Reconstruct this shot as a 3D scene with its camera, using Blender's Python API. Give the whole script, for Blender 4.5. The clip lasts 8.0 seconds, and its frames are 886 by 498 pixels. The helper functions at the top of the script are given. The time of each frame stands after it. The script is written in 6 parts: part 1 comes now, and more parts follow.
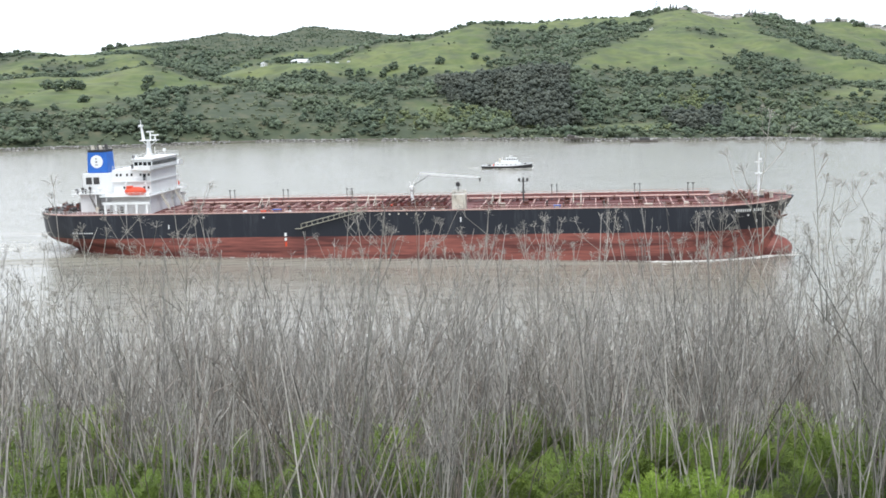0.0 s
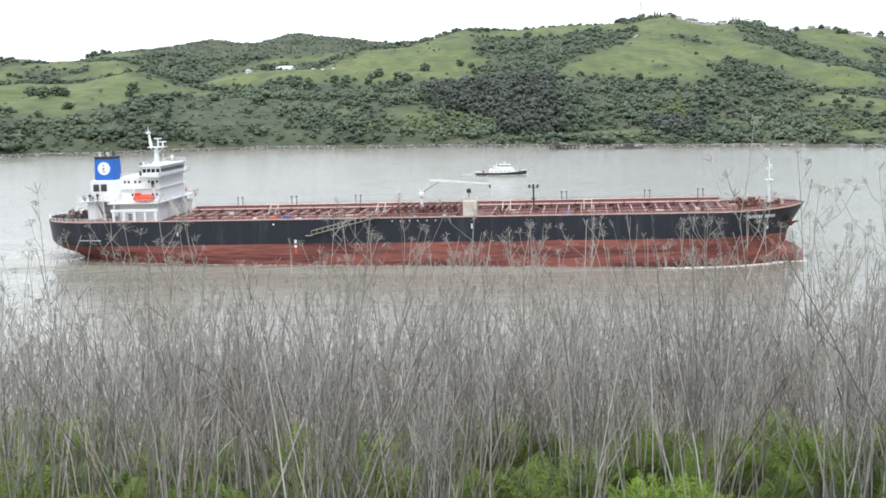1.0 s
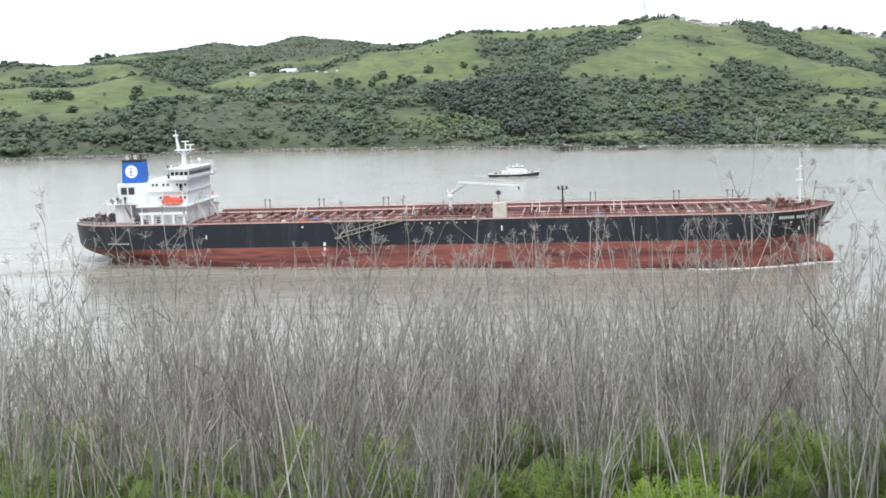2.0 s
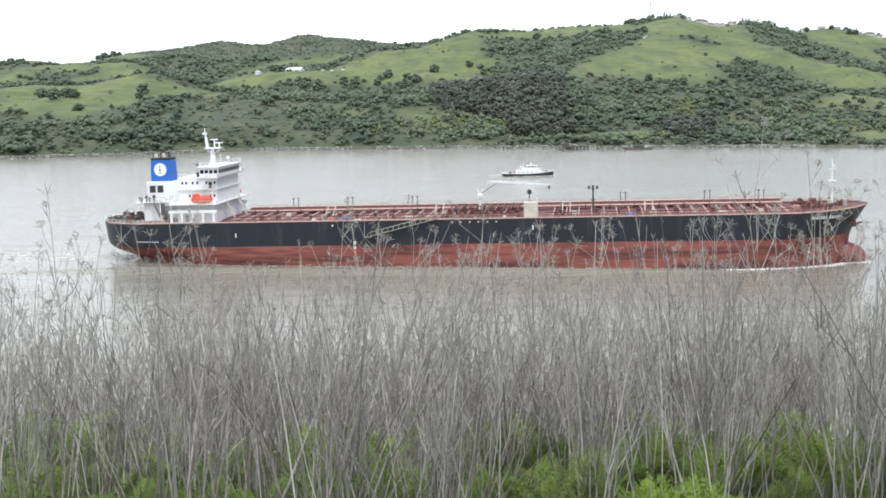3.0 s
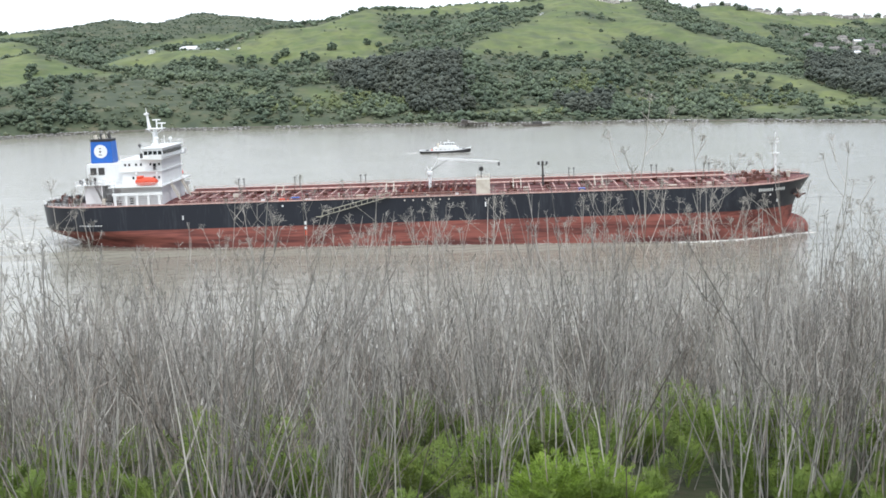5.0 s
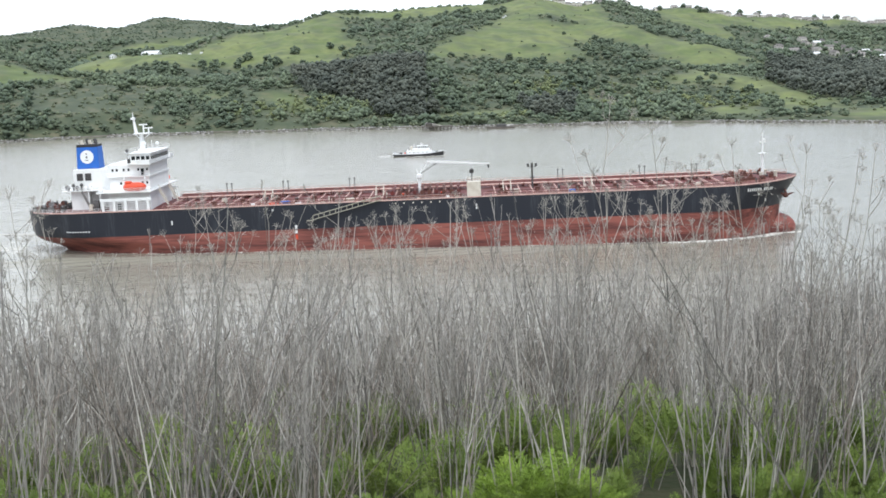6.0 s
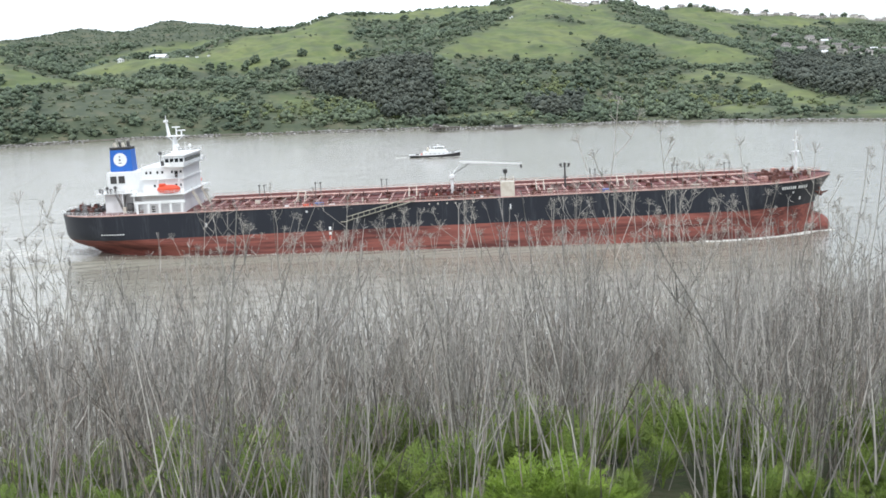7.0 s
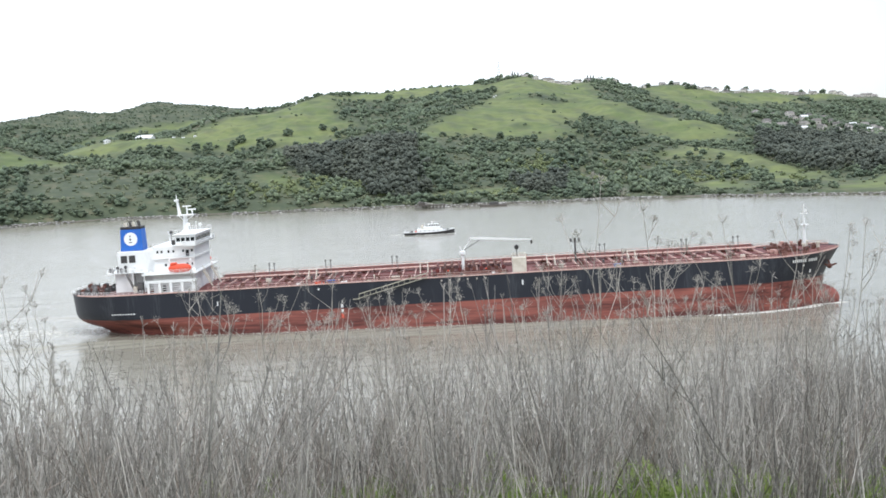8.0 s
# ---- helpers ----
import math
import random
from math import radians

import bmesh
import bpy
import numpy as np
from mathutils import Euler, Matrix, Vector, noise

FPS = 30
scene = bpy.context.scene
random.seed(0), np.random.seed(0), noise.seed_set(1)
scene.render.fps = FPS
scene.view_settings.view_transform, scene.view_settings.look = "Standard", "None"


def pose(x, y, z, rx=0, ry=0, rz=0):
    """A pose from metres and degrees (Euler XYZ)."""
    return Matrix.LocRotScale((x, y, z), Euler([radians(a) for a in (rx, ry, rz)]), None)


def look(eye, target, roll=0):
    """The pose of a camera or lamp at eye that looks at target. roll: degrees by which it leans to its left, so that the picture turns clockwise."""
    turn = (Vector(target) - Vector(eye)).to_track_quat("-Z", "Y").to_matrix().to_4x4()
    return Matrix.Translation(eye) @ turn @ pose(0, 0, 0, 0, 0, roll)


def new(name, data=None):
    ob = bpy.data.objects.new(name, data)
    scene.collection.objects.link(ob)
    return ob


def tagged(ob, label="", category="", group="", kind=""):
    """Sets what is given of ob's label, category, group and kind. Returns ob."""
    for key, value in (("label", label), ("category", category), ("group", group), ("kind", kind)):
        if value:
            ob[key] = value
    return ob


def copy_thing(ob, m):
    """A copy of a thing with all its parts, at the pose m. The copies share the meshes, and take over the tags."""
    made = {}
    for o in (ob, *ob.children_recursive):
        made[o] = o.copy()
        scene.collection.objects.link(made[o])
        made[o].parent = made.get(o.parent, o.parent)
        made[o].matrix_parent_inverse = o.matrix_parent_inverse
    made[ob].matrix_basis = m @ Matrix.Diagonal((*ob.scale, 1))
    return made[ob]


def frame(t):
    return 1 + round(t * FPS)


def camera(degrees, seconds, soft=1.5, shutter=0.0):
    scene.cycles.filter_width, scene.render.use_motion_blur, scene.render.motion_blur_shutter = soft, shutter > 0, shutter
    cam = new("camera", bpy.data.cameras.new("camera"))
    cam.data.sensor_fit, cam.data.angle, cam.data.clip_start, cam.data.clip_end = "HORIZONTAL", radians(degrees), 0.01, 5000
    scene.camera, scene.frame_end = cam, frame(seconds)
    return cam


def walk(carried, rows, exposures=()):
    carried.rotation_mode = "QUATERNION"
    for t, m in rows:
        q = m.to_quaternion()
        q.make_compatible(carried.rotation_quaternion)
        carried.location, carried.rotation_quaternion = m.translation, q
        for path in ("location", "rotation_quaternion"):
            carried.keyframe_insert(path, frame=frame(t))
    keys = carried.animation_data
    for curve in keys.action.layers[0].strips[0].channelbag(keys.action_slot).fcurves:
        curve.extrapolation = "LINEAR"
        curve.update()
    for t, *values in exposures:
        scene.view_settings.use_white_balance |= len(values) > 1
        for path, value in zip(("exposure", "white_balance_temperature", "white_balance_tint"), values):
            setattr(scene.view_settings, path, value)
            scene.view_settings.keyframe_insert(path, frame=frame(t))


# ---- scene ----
cam = camera(41.0, 8.0, soft=1.7)
EYE = 51.6
CAMERA_ROWS = (
    # seconds, x, z over the eye height, tilt, lean, turn
    (0.0, 0.0, 0.0, 81.723, 0.687, 0.290),
    (0.5, 0.0, 0.0, 81.971, 0.735, -0.244),
    (1.0, 0.0, 0.0, 82.036, 0.693, -0.419),
    (2.5, 0.0, 0.0, 82.162, 1.002, -0.180),
    (3.0, 0.0, 0.0, 82.097, 0.745, 0.025),
    (3.5, 0.0, 0.0, 81.775, 0.731, 0.001),
    (4.0, 0.0, 0.0, 81.573, 1.000, -0.171),
    (4.5, 0.016, 0.002, 81.433, 1.148, -1.554),
    (5.0, 0.070, 0.006, 80.962, 1.165, -4.835),
    (5.2, 0.080, 0.008, 80.882, 1.170, -6.243),
    (5.45, 0.092, 0.009, 80.900, 1.250, -6.800),
    (6.5, 0.092, 0.012, 81.194, 1.813, -6.272),
    (7.0, 0.090, 0.014, 81.140, 1.914, -6.237),
    (7.5, 0.086, 0.034, 81.455, 1.510, -6.735),
    (8.0, 0.100, 0.040, 84.845, 2.380, -6.965),
)
walk(cam, [(t, pose(x, 0, EYE + z, rx, ry, rz)) for t, x, z, rx, ry, rz in CAMERA_ROWS])

# ---- sky and sun: bright overcast ----
world = bpy.data.worlds.new("world")
scene.world = world
world.use_nodes = True
wn, wl = world.node_tree.nodes, world.node_tree.links
wn.clear()
sky = wn.new("ShaderNodeTexSky")
sky.sky_type, sky.sun_disc = "NISHITA", False
sky.sun_elevation, sky.sun_rotation = radians(53), radians(149)
blue = wn.new("ShaderNodeBackground")
wl.new(sky.outputs[0], blue.inputs[0])
blue.inputs[1].default_value = 0.12
cloud = wn.new("ShaderNodeBackground")
cloud.inputs[0].default_value = (0.92, 0.985, 1.085, 1)
cloud.inputs[1].default_value = 1.85
coords = wn.new("ShaderNodeTexCoord")
puffs = wn.new("ShaderNodeTexNoise")
puffs.inputs["Scale"].default_value = 2.3
puffs.inputs["Detail"].default_value = 6
wl.new(coords.outputs["Generated"], puffs.inputs["Vector"])
gaps = wn.new("ShaderNodeMapRange")
gaps.inputs["From Min"].default_value, gaps.inputs["From Max"].default_value = 0.36, 0.56
gaps.inputs["To Min"].default_value, gaps.inputs["To Max"].default_value = 0.72, 1.0
wl.new(puffs.outputs[0], gaps.inputs[0])
blend = wn.new("ShaderNodeMixShader")
east = wn.new("ShaderNodeSeparateXYZ")
wl.new(coords.outputs["Generated"], east.inputs[0])
clearing = wn.new("ShaderNodeMapRange")
clearing.inputs["From Min"].default_value, clearing.inputs["From Max"].default_value = 0.05, 0.7
clearing.inputs["To Min"].default_value, clearing.inputs["To Max"].default_value = 0.0, 0.9
wl.new(east.outputs[0], clearing.inputs[0])
cover = wn.new("ShaderNodeMath")
cover.operation = "SUBTRACT"
wl.new(gaps.outputs[0], cover.inputs[0])
wl.new(clearing.outputs[0], cover.inputs[1])
wl.new(cover.outputs[0], blend.inputs[0])
wl.new(blue.outputs[0], blend.inputs[1])
wl.new(cloud.outputs[0], blend.inputs[2])
out = wn.new("ShaderNodeOutputWorld")
wl.new(blend.outputs[0], out.inputs[0])

sun = new("sun", bpy.data.lights.new("sun", "SUN"))
sun.data.energy, sun.data.angle, sun.data.color = 1.5, radians(14), (1.0, 0.98, 0.95)
sun.matrix_world = look((90, -150, 230), (0, 0, 0))
scene.view_settings.exposure = 0.05


# ---- materials ----
def material(name, colour, rough=0.6, metal=0.0, colour2=None, scale=1.0, fine=12.0, bump=0.0, spread=(1, 1, 1),
             island=0.0, each=0.0, low=0.42, high=0.62, relief=0.1, fuzz=0.0):
    """Two colours mixed by large and fine noise, with optional relief and variation from piece to piece."""
    m = bpy.data.materials.new(name)
    m.use_nodes = True
    n, l = m.node_tree.nodes, m.node_tree.links
    b = n["Principled BSDF"]
    b.inputs["Roughness"].default_value, b.inputs["Metallic"].default_value = rough, metal
    b.inputs["Sheen Weight"].default_value, b.inputs["Sheen Roughness"].default_value = fuzz, 0.6
    b.inputs["Sheen Tint"].default_value = (0.8, 1.0, 0.85, 1)
    if colour2 is None:
        colour2 = tuple(c * 0.72 for c in colour)
    co = n.new("ShaderNodeTexCoord")
    mp = n.new("ShaderNodeMapping")
    mp.inputs["Scale"].default_value = spread
    l.new(co.outputs["Object"], mp.inputs[0])
    large, small = n.new("ShaderNodeTexNoise"), n.new("ShaderNodeTexNoise")
    large.inputs["Scale"].default_value, large.inputs["Detail"].default_value = scale, 5
    small.inputs["Scale"].default_value, small.inputs["Detail"].default_value = scale * fine, 4
    l.new(mp.outputs[0], large.inputs["Vector"])
    l.new(mp.outputs[0], small.inputs["Vector"])
    mean = n.new("ShaderNodeMix")
    mean.inputs[0].default_value = 0.4
    l.new(large.outputs[0], mean.inputs[2])
    l.new(small.outputs[0], mean.inputs[3])
    rng = n.new("ShaderNodeMapRange")
    rng.inputs["From Min"].default_value, rng.inputs["From Max"].default_value = low, high
    l.new(mean.outputs[0], rng.inputs[0])
    mix = n.new("ShaderNodeMix")
    mix.data_type = "RGBA"
    l.new(rng.outputs[0], mix.inputs[0])
    mix.inputs[6].default_value, mix.inputs[7].default_value = (*colour, 1), (*colour2, 1)
    last = mix.outputs[2]
    if island or each:
        src = n.new("ShaderNodeNewGeometry").outputs["Random Per Island"] if island else n.new("ShaderNodeObjectInfo").outputs["Random"]
        r = n.new("ShaderNodeMapRange")
        k = island or each
        r.inputs["To Min"].default_value, r.inputs["To Max"].default_value = 1 - k, 1 + k
        l.new(src, r.inputs[0])
        hsv = n.new("ShaderNodeHueSaturation")
        l.new(r.outputs[0], hsv.inputs["Value"])
        l.new(last, hsv.inputs["Color"])
        last = hsv.outputs[0]
    l.new(last, b.inputs["Base Color"])
    if bump:
        bp = n.new("ShaderNodeBump")
        bp.inputs["Strength"].default_value, bp.inputs["Distance"].default_value = bump, relief
        l.new(mean.outputs[0], bp.inputs["Height"])
        l.new(bp.outputs[0], b.inputs["Normal"])
    return m


def land_material():
    """Spring grass and scrub, mixed by the mesh's land cover, with bare earth here and there."""
    m = material("land", (0.104, 0.142, 0.047), 0.95, colour2=(0.168, 0.195, 0.07), scale=0.013, fine=7, low=0.4, high=0.6)
    n, l = m.node_tree.nodes, m.node_tree.links
    b = n["Principled BSDF"]
    grass = b.inputs["Base Color"].links[0].from_socket
    co = n.new("ShaderNodeTexCoord")
    scrubby = n.new("ShaderNodeTexNoise")
    scrubby.inputs["Scale"].default_value, scrubby.inputs["Detail"].default_value = 0.06, 10
    scrubby.inputs["Roughness"].default_value = 0.65
    l.new(co.outputs["Object"], scrubby.inputs["Vector"])
    ramp = n.new("ShaderNodeValToRGB")
    ramp.color_ramp.elements[0].position, ramp.color_ramp.elements[0].color = 0.36, (0.05, 0.067, 0.04, 1)
    ramp.color_ramp.elements[1].position, ramp.color_ramp.elements[1].color = 0.7, (0.135, 0.125, 0.075, 1)
    e = ramp.color_ramp.elements.new(0.52)
    e.color = (0.072, 0.09, 0.05, 1)
    l.new(scrubby.outputs[0], ramp.inputs[0])
    cover = n.new("ShaderNodeAttribute")
    cover.attribute_name = "meadow"
    mix = n.new("ShaderNodeMix")
    mix.data_type = "RGBA"
    l.new(cover.outputs["Fac"], mix.inputs[0])
    l.new(ramp.outputs[0], mix.inputs[6])
    l.new(grass, mix.inputs[7])
    l.new(mix.outputs[2], b.inputs["Base Color"])
    return m


def water_material():
    """Silty strait water with small wind ripples."""
    m = material("silty_water", (0.252, 0.238, 0.188), 0.17, colour2=(0.285, 0.272, 0.228), scale=0.008, fine=6)
    n, l = m.node_tree.nodes, m.node_tree.links
    b = n["Principled BSDF"]
    b.inputs["IOR"].default_value = 1.33
    co = n.new("ShaderNodeTexCoord")
    last = None
    for scale, stretch, strength, dist in ((0.6, 0.5, 0.65, 0.4), (0.12, 0.28, 0.42, 0.8), (0.014, 0.2, 0.1, 2.0)):
        mp = n.new("ShaderNodeMapping")
        mp.inputs["Scale"].default_value = (stretch, 1, 1)
        l.new(co.outputs["Object"], mp.inputs[0])
        wave = n.new("ShaderNodeTexNoise")
        wave.inputs["Scale"].default_value, wave.inputs["Detail"].default_value = scale, 4
        l.new(mp.outputs[0], wave.inputs["Vector"])
        bp = n.new("ShaderNodeBump")
        bp.inputs["Strength"].default_value, bp.inputs["Distance"].default_value = strength, dist
        l.new(wave.outputs[0], bp.inputs["Height"])
        if last:
            l.new(last, bp.inputs["Normal"])
        last = bp.outputs[0]
    l.new(last, b.inputs["Normal"])
    return m


LAND, WATER = land_material(), water_material()
HULL_BLACK = material("black_hull_paint", (0.014, 0.017, 0.026), 0.42, colour2=(0.058, 0.063, 0.074), scale=0.25, spread=(1.3, 1, 0.1), low=0.53, high=0.74, bump=0.05)
HULL_RED = material("red_antifouling", (0.1, 0.028, 0.024), 0.6, colour2=(0.29, 0.092, 0.07), scale=0.3, fine=5, spread=(0.09, 1, 1.1), low=0.41, high=0.57, bump=0.05)
DECK_RED = material("red_deck_paint", (0.14, 0.022, 0.018), 0.65, colour2=(0.085, 0.02, 0.018), scale=0.4)
FADED_PINK = material("faded_red_paint", (0.52, 0.33, 0.28), 0.6, colour2=(0.36, 0.17, 0.14), scale=0.8)
PALE_PINK = material("weathered_pale_paint", (0.66, 0.47, 0.42), 0.6, colour2=(0.52, 0.3, 0.25), scale=0.8)
RUST = material("rusty_brown_paint", (0.13, 0.045, 0.03), 0.75, colour2=(0.07, 0.03, 0.025), scale=1.5)
WHITE = material("white_ship_paint", (0.8, 0.81, 0.8), 0.5, colour2=(0.7, 0.7, 0.67), scale=0.3, spread=(1, 1, 0.3), low=0.5, high=0.75)
CREAM = material("cream_steel_paint", (0.62, 0.58, 0.5), 0.55, colour2=(0.5, 0.44, 0.36), scale=0.8)
BLUE = material("blue_funnel_paint", (0.015, 0.13, 0.5), 0.45, colour2=(0.02, 0.11, 0.42), scale=0.6)
ORANGE = material("orange_lifeboat", (0.75, 0.085, 0.03), 0.4, colour2=(0.62, 0.07, 0.03), scale=0.8)
BLACK = material("sooty_black", (0.02, 0.02, 0.022), 0.6, colour2=(0.035, 0.03, 0.028), scale=2)
STEEL = material("dark_grey_steel", (0.1, 0.1, 0.1), 0.5, 0.4, colour2=(0.07, 0.06, 0.055), scale=2)
GREY_STEEL = material("weathered_grey_steel", (0.2, 0.2, 0.2), 0.55, 0.2, colour2=(0.13, 0.12, 0.11), scale=2)
GLASS = material("dark_window_glass", (0.015, 0.018, 0.02), 0.08, colour2=(0.02, 0.022, 0.024), scale=2)
YELLOW = material("pale_yellow_steel", (0.38, 0.36, 0.28), 0.5, colour2=(0.28, 0.26, 0.2), scale=2)
FOAM = material("foam", (0.72, 0.72, 0.68), 0.8, colour2=(0.55, 0.54, 0.48), scale=1.0)


# ---- mesh helpers ----
def mesh_from(name, verts, faces, mat, smooth=False):
    """A mesh from arrays: verts n x 3, faces m x 3 or m x 4."""
    verts, faces = np.asarray(verts, dtype=np.float32), np.asarray(faces, dtype=np.int32)
    me = bpy.data.meshes.new(name)
    k = faces.shape[1]
    me.vertices.add(len(verts))
    me.vertices.foreach_set("co", verts.ravel())
    me.loops.add(faces.size)
    me.loops.foreach_set("vertex_index", faces.ravel())
    me.polygons.add(len(faces))
    me.polygons.foreach_set("loop_start", np.arange(0, faces.size, k, dtype=np.int32))
    me.polygons.foreach_set("use_smooth", np.full(len(faces), smooth))
    me.update(calc_edges=True)
    me.materials.append(mat)
    return me


def part(name, bm, mat, parent=None, label="", smooth=False):
    """Links a bmesh as one mesh object under a thing or under a part."""
    me = bpy.data.meshes.new(name)
    bmesh.ops.recalc_face_normals(bm, faces=bm.faces)
    for f in bm.faces:
        f.smooth = smooth
    bm.to_mesh(me)
    bm.free()
    me.materials.append(mat)
    ob = new(name, me)
    if parent:
        ob.parent = parent
    if label:
        ob["label"] = label
    return ob


def shared(name, me, parent, m):
    ob = new(name, me)
    ob.parent = parent
    ob.matrix_basis = m
    return ob


def box(bm, x0, x1, y0, y1, z0, z1, bevel=0.0, taper=0.0):
    """A box, its top drawn in by taper, its edges bevelled."""
    r = bmesh.ops.create_cube(bm, size=1)
    for v in r["verts"]:
        k = 1 - taper if v.co.z > 0 else 1
        v.co = Vector(((x0 + x1) / 2 + v.co.x * (x1 - x0) * k, (y0 + y1) / 2 + v.co.y * (y1 - y0) * k, z0 if v.co.z < 0 else z1))
    if bevel:
        bmesh.ops.bevel(bm, geom=list({e for v in r["verts"] for e in v.link_edges}), offset=bevel, segments=1, affect="EDGES")
    return bm


def rod(bm, p, q, r0, r1=None, sides=6):
    """A rod from p to q, tapered from r0 to r1, with closed ends."""
    p, q = Vector(p), Vector(q)
    r1 = r0 if r1 is None else r1
    turn = (q - p).to_track_quat("Z", "X").to_matrix().to_4x4()
    bmesh.ops.create_cone(bm, cap_ends=True, segments=sides, radius1=r0, radius2=r1, depth=(q - p).length,
                          matrix=Matrix.Translation((p + q) / 2) @ turn)
    return bm


def prism(bm, outline, y0, y1):
    """An outline in x and z, drawn from y0 to y1."""
    a = [bm.verts.new((x, y0, z)) for x, z in outline]
    b = [bm.verts.new((x, y1, z)) for x, z in outline]
    bm.faces.new(a)
    bm.faces.new(b[::-1])
    for i in range(len(a)):
        j = (i + 1) % len(a)
        bm.faces.new((a[j], a[i], b[i], b[j]))
    return bm


def B():
    return bmesh.new()


def thing(name, label, category, group="", kind=""):
    return tagged(new(name), label, category, group, kind)


# ---- the far shore: ridges and spurs over the strait ----
SHORE = ((-2600, 620), (-1200, 700), (-600, 785), (-334, 883), (-180, 949), (-60, 968), (60, 940), (190, 919), (330, 884),
         (420, 812), (560, 700), (900, 560), (2600, 400))
RIDGES = (
    # steepness, roundness, crest points
    (0.20, 90, ((-1500, 2250, 90), (-900, 2250, 98), (-644, 2300, 106), (-457, 2350, 134), (-354, 2400, 139), (-257, 2450, 151), (-177, 2450, 138), (-39, 2450, 127), (100, 2400, 130))),
    (0.22, 70, ((-1500, 1950, 80), (-748, 1900, 85), (-605, 1850, 93), (-496, 1800, 88), (-384, 1750, 66), (-330, 1700, 40))),
    (0.16, 60, ((-1400, 1350, 60), (-800, 1320, 56), (-550, 1300, 52), (-480, 1300, 52.5), (-435, 1315, 53), (-400, 1330, 60), (-365, 1325, 63), (-305, 1280, 48.5), (-240, 1240, 43), (-212, 1230, 40.5), (-150, 1170, 26))),
    (0.24, 60, ((-294, 1500, 57), (-199, 1600, 72), (-122, 1680, 77), (-28, 1780, 108), (68, 1900, 132), (156, 2000, 140), (380, 2050, 155), (527, 2100, 146), (661, 2150, 137), (798, 2200, 128), (962, 2200, 116), (1145, 2300, 107), (1900, 2400, 100))),
    (0.26, 50, ((353, 1950, 143), (292, 1750, 119), (208, 1550, 89), (134, 1380, 60), (90, 1300, 44))),
    (0.26, 50, ((353, 1950, 143), (423, 1650, 97), (455, 1500, 71), (498, 1420, 49), (540, 1330, 25))),
    (0.24, 40, ((330, 1420, 62), (392, 1300, 42), (425, 1180, 30), (446, 1080, 17), (470, 960, 4))),
    (0.20, 40, ((-106, 1170, 33), (-20, 1200, 43), (62, 1250, 48), (239, 1250, 37), (357, 1260, 36))),
    (0.20, 40, ((-700, 1020, 26), (-396, 1050, 27), (-330, 1080, 31), (-242, 1150, 39), (-204, 1150, 38), (-157, 1120, 28))),
    (0.18, 60, ((640, 1950, 70), (700, 1900, 66), (760, 1700, 38), (830, 1500, 18), (900, 1300, 10))),
)


def shore_y(x):
    return np.interp(x, [p[0] for p in SHORE], [p[1] for p in SHORE]) + 6 * np.sin(x * 0.031) + 4 * np.sin(x * 0.083 + 1)


def lumps(x, y, size, seed):
    """Smooth random relief from sines, between about -1 and 1."""
    rng, total = np.random.default_rng(seed), 0
    for _ in range(7):
        a, k, p = rng.uniform(0, math.tau), rng.uniform(0.6, 1.7) / size, rng.uniform(0, math.tau)
        total = total + np.sin((x * math.cos(a) + y * math.sin(a)) * k * math.tau + p)
    return total / 3.2


def land_z(x, y):
    """Height of the far shore's land."""
    x, y = np.asarray(x, float), np.asarray(y, float)
    heaps = []
    for steep, round_, crest in RIDGES:
        best = np.full(np.broadcast(x, y).shape, -1e4)
        for (ax, ay, az), (bx, by, bz) in zip(crest, crest[1:]):
            dx, dy = bx - ax, by - ay
            t = np.clip(((x - ax) * dx + (y - ay) * dy) / (dx * dx + dy * dy), 0, 1)
            d = np.hypot(x - ax - t * dx, y - ay - t * dy)
            best = np.maximum(best, az + t * (bz - az) - steep * (np.sqrt(d * d + round_ * round_) - round_))
        heaps.append(best)
    soft = 6.0
    top = np.max(heaps, axis=0)
    z = top + soft * np.log(sum(np.exp((h - top) / soft) for h in heaps)) - soft * 0.2
    inland = y - shore_y(x)
    floor_ = 2.5 + np.clip(inland, 0, 400) * 0.045
    z = np.maximum(z, floor_)
    gully = lumps(x, y * 0.5, 130, 3) * np.clip(inland / 300, 0, 1) * 4 + lumps(x, y, 45, 5) * np.clip(inland / 200, 0, 1) * 1.3
    z = z + gully
    bank = 2.0 + np.clip(inland - 14, 0, 1e4) * 0.42
    z = np.minimum(z, bank)
    return np.where(inland < 14, -6 + np.clip(inland + 10, 0, 24) / 24 * 8, z)


